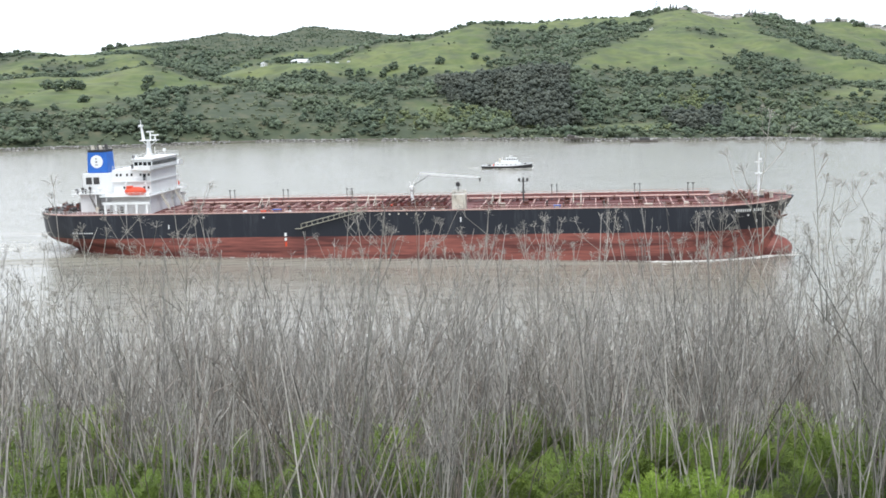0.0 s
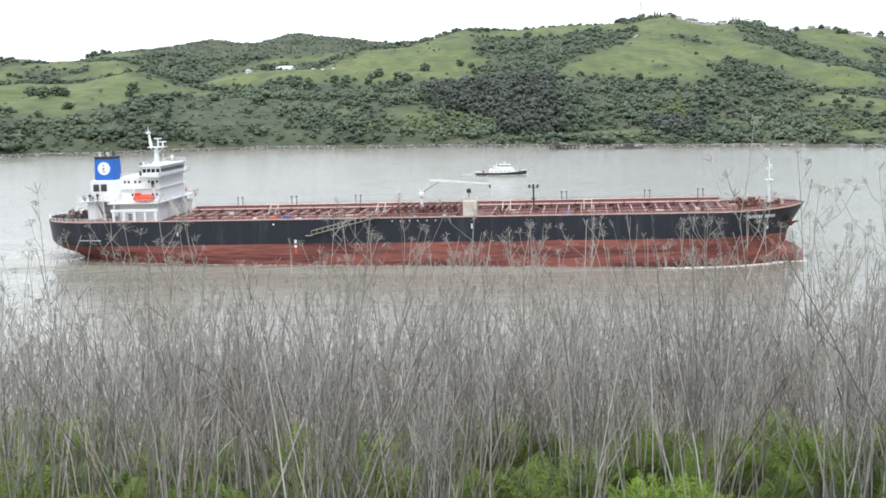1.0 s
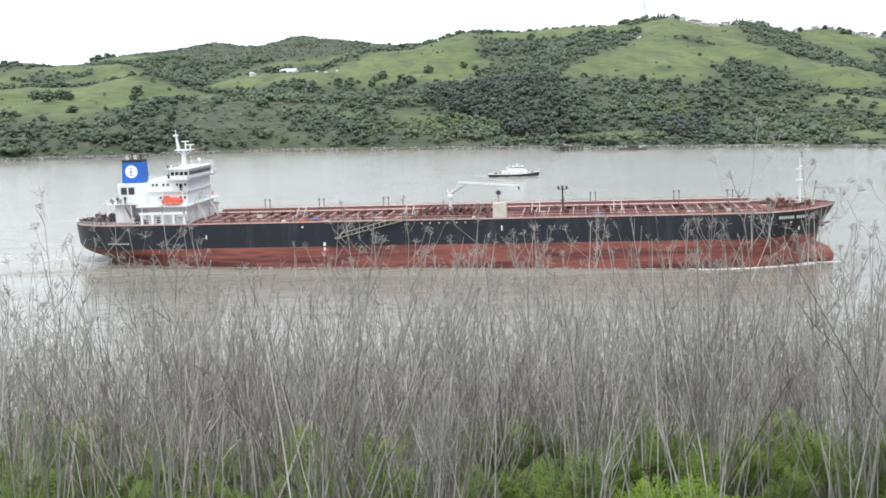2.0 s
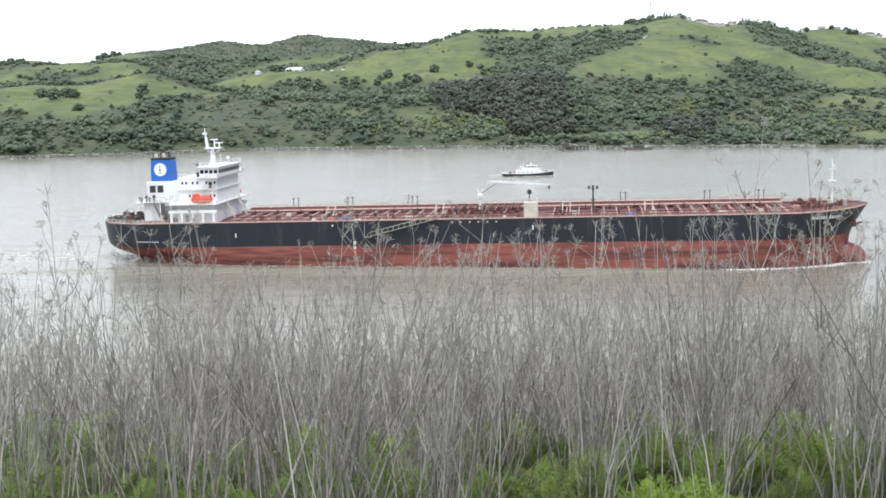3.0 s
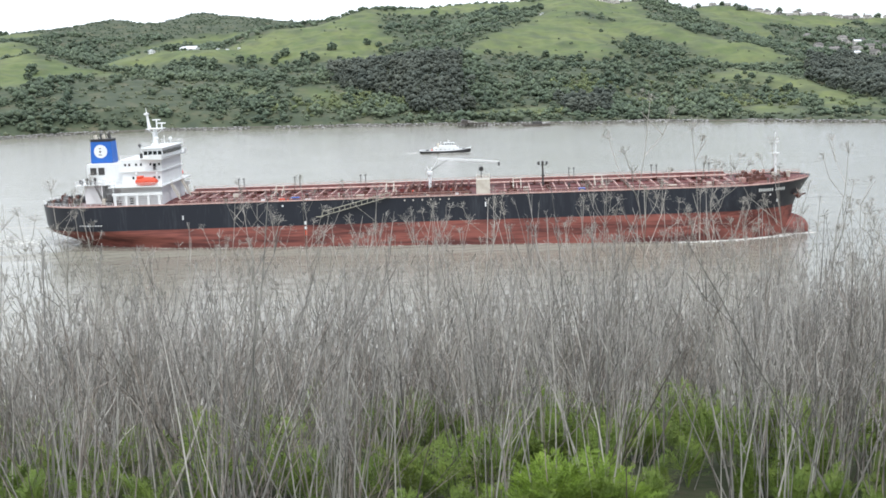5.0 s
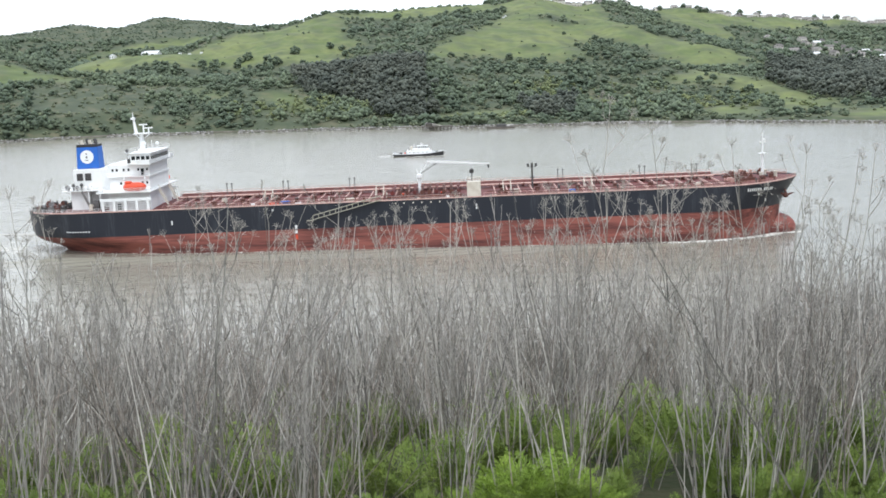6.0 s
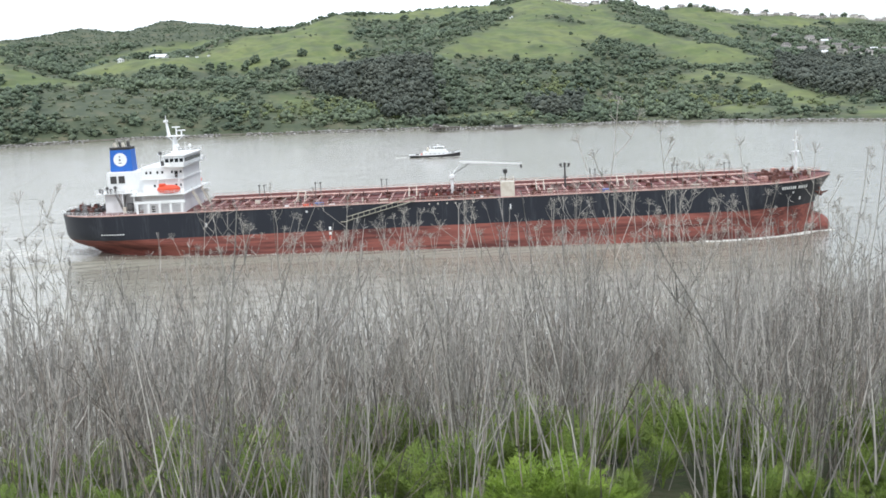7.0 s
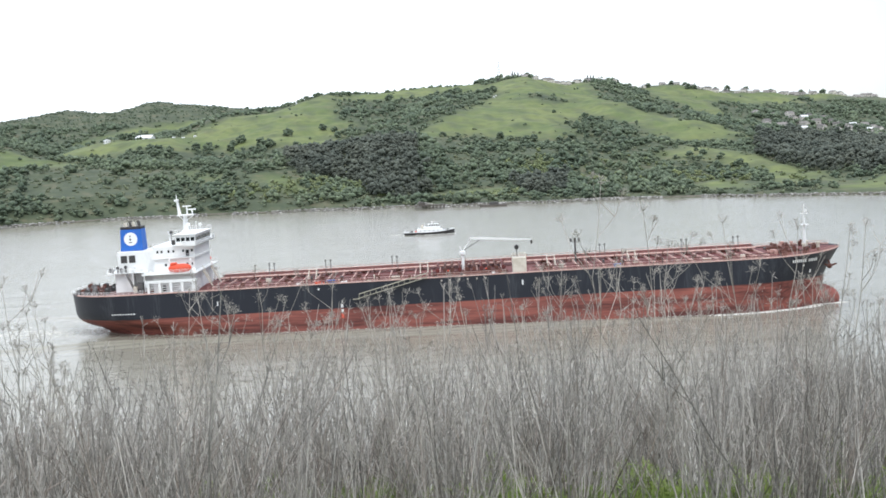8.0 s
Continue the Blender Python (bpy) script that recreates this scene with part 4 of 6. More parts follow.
def tug():
    boat = thing("tugboat", "black-hulled tugboat with white stepped deckhouse, under way", "boat")
    n, levels = 40, ((-1.5, 0.0), (0.0, 0.35), (1.0, 0.75), (1.9, 1.0))
    s = np.linspace(0, 1, n)
    verts, faces = [], []
    for z, k in levels:
        x = -26.8 + 1.2 * (1 - k) + (25.6 + 1.2 * k) * s
        b = 4.6 * np.minimum((1 - np.clip(1 - (26.6 * (1 - s)) / 10, 0, 1) ** 2.4) ** 0.8, 0.72 + 0.28 * np.clip(s * 6, 0, 1))
        b[-1] = 0.05
        zz = z + (k ** 2) * (0.25 + 1.9 * np.clip((s - 0.45) / 0.55, 0, 1) ** 1.8)
        verts.append(np.concatenate([np.stack([x, -b, zz], 1), np.stack([x, b, zz], 1)[::-1]]))
    m = 2 * n
    for i in range(len(levels) - 1):
        faces += [(i * m + j, i * m + (j + 1) % m, (i + 1) * m + (j + 1) % m, (i + 1) * m + j) for j in range(m)]
    hull = new("hull", mesh_from("hull", np.concatenate(verts), faces, BLACK, True))
    hull.parent = boat
    hull["label"] = "black tug hull with raised bow"
    top = verts[-1]
    x, b, z = top[:n, 0], -top[:n, 1], top[:n, 2] - 0.35
    v = np.concatenate([np.stack([x, -b + 0.1, z], 1), np.stack([x, b - 0.1, z], 1)])
    dk = new("deck", mesh_from("deck", v, [(i, i + 1, n + i + 1, n + i) for i in range(n - 1)], TUG_GREY))
    dk.parent = boat
    bm = B()
    for side in (1, -1):
        for i in range(n - 1):
            rod(bm, (x[i], side * (b[i] + 0.05), z[i] + 0.3), (x[i + 1], side * (b[i + 1] + 0.05), z[i + 1] + 0.3), 0.24, sides=5)
    part("fender_rail", bm, WHITE, boat, "grey rubbing rail")
    for xx in np.arange(-25, -4, 1.9):
        k = int(np.argmin(abs(x - xx)))
        bm = B()
        bmesh.ops.create_cone(bm, cap_ends=True, segments=12, radius1=0.45, radius2=0.45, depth=0.3,
                              matrix=Matrix.Translation((float(x[k]), -float(b[k]) - 0.15, float(z[k]) - 0.55)) @ pose(0, 0, 0, 90))
        part("tyre_fender", bm, BLACK, boat)
    bm = B()
    box(bm, -19.5, -6.2, -3.2, 3.2, 1.5, 4.4, 0.15)
    part("deckhouse", bm, WHITE, boat, "white lower deckhouse")
    bm = B()
    box(bm, -16.5, -7.4, -2.6, 2.6, 4.4, 6.2, 0.12)
    part("upper_house", bm, WHITE, boat)
    wheel = new("wheelhouse")
    wheel.parent, wheel["label"] = boat, "white wheelhouse with dark windows"
    bm = B()
    box(bm, -13.6, -8.6, -2.1, 2.1, 6.2, 8.4, 0.12)
    part("cabin_wall", bm, WHITE, wheel)
    bm = B()
    box(bm, -14.0, -8.2, -2.4, 2.4, 8.4, 8.65, 0.05)
    part("roof", bm, WHITE, wheel)
    for i in range(4):
        bm = B()
        box(bm, -13.3 + i * 1.18, -12.4 + i * 1.18, -2.16, -2.08, 7.2, 8.1)
        part("window", bm, GLASS, wheel)
    for i in range(3):
        bm = B()
        box(bm, -8.62, -8.55, -1.8 + i * 1.25, -0.75 + i * 1.25, 7.2, 8.1)
        part("window", bm, GLASS, wheel)
    for i in range(5):
        bm = B()
        rod(bm, (-18 + i * 2.3, -3.15, 3.2), (-18 + i * 2.3, -3.26, 3.2), 0.3, sides=12)
        part("porthole", bm, GLASS, boat)
    for y in (-1.7, 1.7):
        bm = B()
        box(bm, -17.6, -16.2, y - 0.5, y + 0.5, 4.4, 8.0, 0.1, 0.1)
        part("funnel", bm, CREAM, boat, "cream exhaust funnel")
    bm = B()
    rod(bm, (-11.5, 0, 8.6), (-11.8, 0, 11.9), 0.16, 0.08, sides=6)
    rod(bm, (-11.7, -1.4, 10.9), (-11.7, 1.4, 10.9), 0.08, sides=5)
    rod(bm, (-15.5, 0, 6.2), (-15.7, 0, 10.5), 0.12, 0.06, sides=5)
    box(bm, -12.2, -10.4, -0.15, 0.15, 10.0, 10.25)
    part("mast", bm, WHITE, boat)
    bm = B()
    rod(bm, (-3.6, -1.3, 3.4), (-3.6, 1.3, 3.4), 0.7, sides=12)
    box(bm, -4.4, -2.8, -1.6, 1.6, 2.2, 3.0)
    part("towing_winch", bm, STEEL, boat)
    bm = B()
    rod(bm, (-22.5, -1.0, 2.4), (-22.5, 1.0, 2.4), 0.8, sides=12)
    box(bm, -23.4, -21.6, -1.3, 1.3, 1.4, 2.0)
    part("stern_winch", bm, STEEL, boat)
    bm = B()
    box(bm, -20.6, -19.9, -1.4, 1.4, 1.6, 3.1, 0.05)
    part("equipment_locker", bm, ORANGE, boat)
    bm = B()
    rail(bm, [(q, -3.1, 4.4) for q in np.arange(-19.2, -6.3, 1.8)] + [(-6.4, 3.1, 4.4)] + [(q, 3.1, 4.4) for q in np.arange(-8.2, -19.4, -1.8)], 1.0, 2, 0.05)
    part("house_rail", bm, WHITE, boat)
    boat.scale = (1.08, 1.0, 0.66)
    return boat


TUG = tug()


# ---- foam and wake, which travel with the vessels ----
def flecks(places, sizes, seed):
    """Low irregular caps of foam lying on the water."""
    rng = np.random.default_rng(seed)
    verts, faces = [], []
    for (x, y), s in zip(places, sizes):
        k, o = 7, len(verts)
        turn = rng.uniform(0, math.tau)
        lx, ly = s * rng.uniform(1.0, 2.6), s * rng.uniform(0.35, 0.8)
        for i in range(k):
            a = turn + i * math.tau / k
            r = rng.uniform(0.6, 1.1)
            verts.append((x + math.cos(a) * lx * r, y + math.sin(a) * ly * r, 0.0))
        verts.append((x, y, 0.05 + 0.12 * s))
        faces += [(o + i, o + (i + 1) % k, o + k) for i in range(k)]
    return np.array(verts), np.array(faces)


def tanker_wake():
    rng = np.random.default_rng(7)
    places, sizes = [], []
    for side in (-1, 1):
        for _ in range(520):                       # bow wave, thinning as it falls aft
            a = 228 - abs(rng.normal(0, 1)) * 15
            b = float(half_breadth(np.array(min(a, 221.5) - MID), np.array(-1.5)))
            spread = 0.4 + 0.05 * (228 - a)
            off = 0.5 + abs(rng.normal(0, 1)) * spread + (1.6 if a > 221 else 0) * rng.uniform(0.5, 1.6)
            places.append((a - MID, side * (b + off)))
            sizes.append(rng.uniform(0.15, 0.55))
        for _ in range(520):                       # the breaking crest that curls off the bow
            a = 229 - 42 * rng.uniform() ** 1.3
            b = float(half_breadth(np.array(min(a, 222.0) - MID), np.array(-1.5)))
            lift = 3.0 * math.exp(-((a - 222) / 7) ** 2) + 0.055 * max(0, 222 - a)
            places.append((a - MID, side * (b + 0.8 + lift + rng.normal(0, 0.45))))
            sizes.append(rng.uniform(0.2, 0.6))
        for _ in range(240):                       # thin line along the side
            a = rng.uniform(20, 205)
            places.append((a - MID, side * (float(half_breadth(np.array(a - MID), np.array(1.0))) + abs(rng.normal(0.3, 0.35)))))
            sizes.append(rng.uniform(0.08, 0.25))
    for _ in range(420):                           # churned water astern
        a = 12 - abs(rng.normal(0, 1)) * 26
        places.append((a - MID, rng.normal(0, 3.5 + 0.06 * (12 - a))))
        sizes.append(rng.uniform(0.15, 0.6))
    v, f = flecks(places, sizes, 8)
    foam = new("wake_foam", mesh_from("wake_foam", v, f, FOAM))
    tagged(foam, "thin white foam along the tanker's bow and stern", "foam", kind="stuff")
    # low swells that run out from the side
    verts, faces = [], []
    for side in (-1, 1):
        for k in range(9):
            start, slope = 205 - k * 21, 0.16 + 0.015 * k
            n, o = 30, len(verts)
            for i in range(n):
                u = i / (n - 1)
                cx, cy = start - u * 75 - MID, side * (17.2 + u * 75 * slope + 1.2 * math.sin(u * 9 + k))
                h, w = 0.40 * math.sin(math.pi * u) ** 0.7, 1.1 + 1.4 * u
                for j, (dy, dz) in enumerate(((-1, -0.05), (-0.4, 0.75), (0, 1), (0.4, 0.75), (1, -0.05))):
                    verts.append((cx, cy + dy * w, dz * h - 0.02))
            for i in range(n - 1):
                for j in range(4):
                    faces.append((o + i * 5 + j, o + i * 5 + j + 1, o + i * 5 + j + 6, o + i * 5 + j + 5))
    swell = new("wake_swell", mesh_from("wake_swell", verts, faces, WATER, True))
    tagged(swell, "low swells of silty water spreading from the tanker", "wave", kind="stuff")
    return foam, swell


def tug_wake():
    rng = np.random.default_rng(17)
    places, sizes = [], []
    for _ in range(260):
        a = -abs(rng.normal(0, 1)) * 9
        places.append((a, rng.choice((-1, 1)) * (1.2 + 0.42 * min(-a, 9) + abs(rng.normal(0, 0.5)))))
        sizes.append(rng.uniform(0.15, 0.5))
    for _ in range(20):
        a = -27 - abs(rng.normal(0, 1)) * 9
        places.append((a, rng.normal(0, 1.6 + 0.05 * (-27 - a))))
        sizes.append(rng.uniform(0.15, 0.5))
    v, f = flecks(places, sizes, 18)
    foam = new("tug_foam", mesh_from("tug_foam", v, f, FOAM))
    return tagged(foam, "thin white foam round the tug", "foam", kind="stuff")


TANKER_FOAM, TANKER_SWELL = tanker_wake()
TUG_FOAM = tug_wake()


# ---- far woods, trees, houses, shore ----
# lightened greens and a faint sheen (fuzz) stand in for distance haze
OAK = material("oak_foliage", (0.058, 0.083, 0.054), 0.95, colour2=(0.122, 0.153, 0.09), scale=0.016, fine=20, low=0.38, high=0.62, island=0.3, fuzz=0.06)
GROVE = material("grove_foliage", (0.056, 0.068, 0.056), 0.95, colour2=(0.092, 0.1, 0.076), scale=0.03, fine=18, low=0.38, high=0.62, island=0.3, fuzz=0.06)
BRUSH = material("scrub_foliage", (0.078, 0.1, 0.058), 0.95, colour2=(0.145, 0.158, 0.088), scale=0.015, fine=20, low=0.38, high=0.62, island=0.3, fuzz=0.06)
SPRING = material("spring_foliage", (0.09, 0.12, 0.05), 0.95, colour2=(0.16, 0.18, 0.078), scale=0.03, fine=16, low=0.38, high=0.62, island=0.3, fuzz=0.06)
BARK = material("grey_bark", (0.12, 0.095, 0.075), 0.9, colour2=(0.07, 0.055, 0.045), scale=2, bump=0.4)
STONE = material("pale_riprap", (0.38, 0.37, 0.35), 0.9, colour2=(0.13, 0.125, 0.115), scale=0.5, island=0.35)
WALL_PALE = material("pale_house_wall", (0.6, 0.57, 0.52), 0.8, colour2=(0.5, 0.47, 0.43), scale=0.3, each=0.25)
ROOF_GREY = material("grey_shingle_roof", (0.2, 0.185, 0.175), 0.85, colour2=(0.14, 0.13, 0.12), scale=0.5, each=0.4)
GRAVEL = material("dull_gravel", (0.17, 0.155, 0.13), 0.95, colour2=(0.09, 0.09, 0.06), scale=0.2, fine=8)
TIN = material("white_tin_roof", (0.75, 0.76, 0.77), 0.4, colour2=(0.62, 0.63, 0.64), scale=0.4)
TIMBER = material("weathered_pier_timber", (0.13, 0.115, 0.1), 0.9, colour2=(0.08, 0.07, 0.06), scale=0.6, bump=0.3)

PHI = (1 + 5 ** 0.5) / 2
ICO_V = np.array([(-1, PHI, 0), (1, PHI, 0), (-1, -PHI, 0), (1, -PHI, 0), (0, -1, PHI), (0, 1, PHI), (0, -1, -PHI), (0, 1, -PHI),
                  (PHI, 0, -1), (PHI, 0, 1), (-PHI, 0, -1), (-PHI, 0, 1)]) / math.hypot(1, PHI)


def ico_faces():
    """Faces of the icosahedron, found as the triples of near neighbours."""
    d = np.linalg.norm(ICO_V[:, None] - ICO_V[None], axis=2)
    near = (d > 0.1) & (d < 1.2)
    out = []
    for i in range(12):
        for j in range(i + 1, 12):
            for k in range(j + 1, 12):
                if near[i, j] and near[j, k] and near[i, k]:
                    flip = np.dot(np.cross(ICO_V[j] - ICO_V[i], ICO_V[k] - ICO_V[i]), ICO_V[i]) < 0
                    out.append((i, k, j) if flip else (i, j, k))
    return np.array(out)


ICO_F = ico_faces()


OCTA_V = np.array([(1, 0, 0), (0, 1, 0), (-1, 0, 0), (0, -1, 0), (0, 0, 1), (0, 0, -1)], float)
OCTA_F = np.array([(0, 1, 4), (1, 2, 4), (2, 3, 4), (3, 0, 4), (1, 0, 5), (2, 1, 5), (3, 2, 5), (0, 3, 5)])


def crown(rng, count, width, height, low=0.25, size=0.42, tall=False):
    """A crown of ragged leaf clumps round a trunk at the origin; width and height are its half width and top."""
    vs, fs = [], []
    for i in range(count):
        h = rng.uniform(low, 1.0)
        if tall:
            r = width * math.sqrt(rng.uniform(0, 1)) * (1.05 - 0.55 * abs(h - 0.6))
        else:
            r = width * math.sqrt(rng.uniform(0, 1)) * math.sqrt(max(0.08, 1 - ((h - 0.45) / 0.6) ** 2))
        a, turn = rng.uniform(0, math.tau), rng.uniform(0, math.tau)
        s = width * size * rng.uniform(0.6, 1.2)
        c = np.array((math.cos(a) * r, math.sin(a) * r, h * height - s * 0.4))
        v = OCTA_V * rng.uniform(0.6, 1.5, (6, 1)) * s * np.array((1, 1, rng.uniform(0.6, 1.0)))
        v = v + np.stack([0.4 * v[:, 2], 0.3 * v[:, 0], 0 * v[:, 0]], 1) * rng.uniform(-1, 1)
        v = np.stack([v[:, 0] * math.cos(turn) - v[:, 1] * math.sin(turn), v[:, 0] * math.sin(turn) + v[:, 1] * math.cos(turn), v[:, 2]], 1)
        fs.append(OCTA_F + 6 * i)
        vs.append(v + c)
    return np.concatenate(vs), np.concatenate(fs)


def trunk(rng, height, r):
    bm = B()
    top = Vector((rng.uniform(-0.3, 0.3), rng.uniform(-0.3, 0.3), height * 0.55))
    rod(bm, (0, 0, -0.6), top, r, r * 0.55, 7)
    for i in range(4):
        a = rng.uniform(0, math.tau)
        rod(bm, top * rng.uniform(0.6, 1), top + Vector((math.cos(a) * height * 0.25, math.sin(a) * height * 0.25, height * 0.22)), r * 0.4, r * 0.15, 5)
    return bm


def scatter(templates, places, sizes, rng, leans=None):
    """Joins turned and scaled copies of the templates into arrays."""
    vs, fs, o = [], [], 0
    for i, ((x, y, z), s) in enumerate(zip(places, sizes)):
        v, f = templates[rng.integers(len(templates))]
        a = rng.uniform(0, math.tau)
        c, n = math.cos(a), math.sin(a)
        k = s * rng.uniform(0.85, 1.15, 3)
        w = np.stack([(v[:, 0] * c - v[:, 1] * n) * k[0] + x, (v[:, 0] * n + v[:, 1] * c) * k[1] + y, v[:, 2] * k[2] + z], 1)
        if leans is not None:
            w[:, :2] += leans[i] * (w[:, 2:] - z)
        vs.append(w)
        fs.append(f + o)
        o += len(v)
    return np.concatenate(vs), np.concatenate(fs)


def grove_at(x, y):
    """1 where the tall dark groves stand, near the shore."""
    return np.clip((depth_in(GROVES, x, y) + lumps(x, y, 50, 43) * 7) / 8 + 0.5, 0, 1)


def woods():
    rng = np.random.default_rng(31)
    n = 76000
    x, y = rng.uniform(-760, 1150, n), rng.uniform(860, 2500, n)
    inland = y - shore_y(x)
    keep = (inland > 15) & (np.abs(x) < 0.62 * y + 40) & ((y < 2100) | (x < 160))
    x, y, inland = x[keep], y[keep], inland[keep]
    m, g = meadow(x, y), grove_at(x, y)
    open_slope = ((x + 190) / 62) ** 2 + ((y - 1070) / 95) ** 2 < 1 + 0.4 * lumps(x, y, 40, 45)
    patch = lumps(x, y, 120, 41) * 0.5 + lumps(x, y, 45, 42) * 0.5
    chance = np.clip(0.62 + 0.6 * patch, 0.1, 1.0) * np.where(y < 1350, 1.0, 0.85) * np.where(open_slope, 0.05, 1.0)
    verge = np.clip(-depth_in(MEADOWS, x, y) / 50, 0, 1)
    chance = chance * np.where((x > 100) & (x < 470) & (y < 1480), 0.4 + 0.6 * verge, 0.8 + 0.2 * verge) * np.where((x > 150) & (x < 460) & (y > 1080) & (y < 1420), 0.75, 1.0)
    chance = np.where(m > 0.3, np.where(lumps(x, y, 34, 46) > 0.75, 0.05, 0.0015), chance)
    chance = np.where(g > 0.2, 1.0, chance)
    pick = rng.uniform(0, 1, len(x)) < chance * 0.66
    x, y, g, patch, m, verge = x[pick], y[pick], g[pick], patch[pick], m[pick], verge[pick]
    z = land_z(x, y)
    tall = g > 0.35
    oaks = [crown(rng, 11, 4.5, 6.2, 0.15, 0.5) for _ in range(10)]
    distant = [crown(rng, 6, 4.7, 5.4, 0.2, 0.6) for _ in range(8)]
    groves = [crown(rng, 13, 4.4, 12.5, 0.25, 0.5, True) for _ in range(7)]
    at, grown = np.stack([x, y, z], 1), rng.uniform(0.55, 1.2, len(x)) * np.clip(1 + 0.35 * patch, 0.7, 1.3) * np.where(m > 0.3, 0.6, 1.0) * (0.72 + 0.28 * verge)
    near, far = ~tall & (y < 1560), ~tall & (y >= 1560)
    v, f = scatter(oaks, at[near], grown[near], rng)
    tagged(new("oak_woods", mesh_from("oak_woods", v, f, OAK, True)), "dark green oak woods on the lower far slopes", "woods", kind="stuff")
    v, f = scatter(distant, at[far], grown[far] * np.where(y[far] > 2150, 0.42, 1.0), rng)
    tagged(new("ridge_woods", mesh_from("ridge_woods", v, f, OAK, True)), "dark green oak woods below the far ridge", "woods", kind="stuff")
    v, f = scatter(groves, at[tall], rng.uniform(0.65, 1.1, tall.sum()), rng)
    tagged(new("tall_grove", mesh_from("tall_grove", v, f, GROVE, True)), "tall dark brownish-green grove by the far shore", "woods", kind="stuff")
    # low scrub
    n = 34000
    x, y = rng.uniform(-620, 900, n), rng.uniform(860, 1900, n)
    inland = y - shore_y(x)
    m = meadow(x, y)
    chance = np.where(m > 0.5, np.where(lumps(x, y, 40, 44) > 0.55, 0.2, 0.02), np.where(inland < 60, 1.4, 0.8)) * np.where(y > 1400, 0.3, 1.0)
    pick = (inland > 12) & (np.abs(x) < 0.6 * y) & (rng.uniform(0, 1, n) < chance * 0.5)
    x, y = x[pick], y[pick]
    bushes = [crown(rng, 4, 2.3, 2.0, 0.2, 0.62) for _ in range(8)]
    v, f = scatter(bushes, np.stack([x, y, land_z(x, y)], 1), rng.uniform(0.5, 1.3, len(x)), rng)
    tagged(new("hillside_scrub", mesh_from("hillside_scrub", v, f, BRUSH, True)), "low green and olive scrub on the far slopes", "scrub", kind="stuff")
    # paler spring shrubs, thick by the shore flats
    spots = []
    for cx, cy, rx, ry, k in ((32, 1050, 34, 34, 110), (-30, 1020, 40, 30, 50), (240, 1150, 26, 48, 110), (300, 1060, 70, 90, 110), (150, 985, 40, 10, 40), (390, 1020, 60, 70, 50)):
        for _ in range(k):
            px, py = rng.normal(cx, rx * 0.6), rng.normal(cy, ry * 0.6)
            if py - float(shore_y(px)) > 14:
                spots.append((px, py, float(land_z(px, py))))
    shrubs = [crown(rng, 10, 3.0, 3.8, 0.15, 0.5) for _ in range(6)]
    v, f = scatter(shrubs, spots, rng.uniform(0.5, 1.25, len(spots)), rng)
    tagged(new("pale_shrubs", mesh_from("pale_shrubs", v, f, SPRING, True)), "pale yellow-green shrubs near the far shore", "scrub", kind="stuff")


woods()


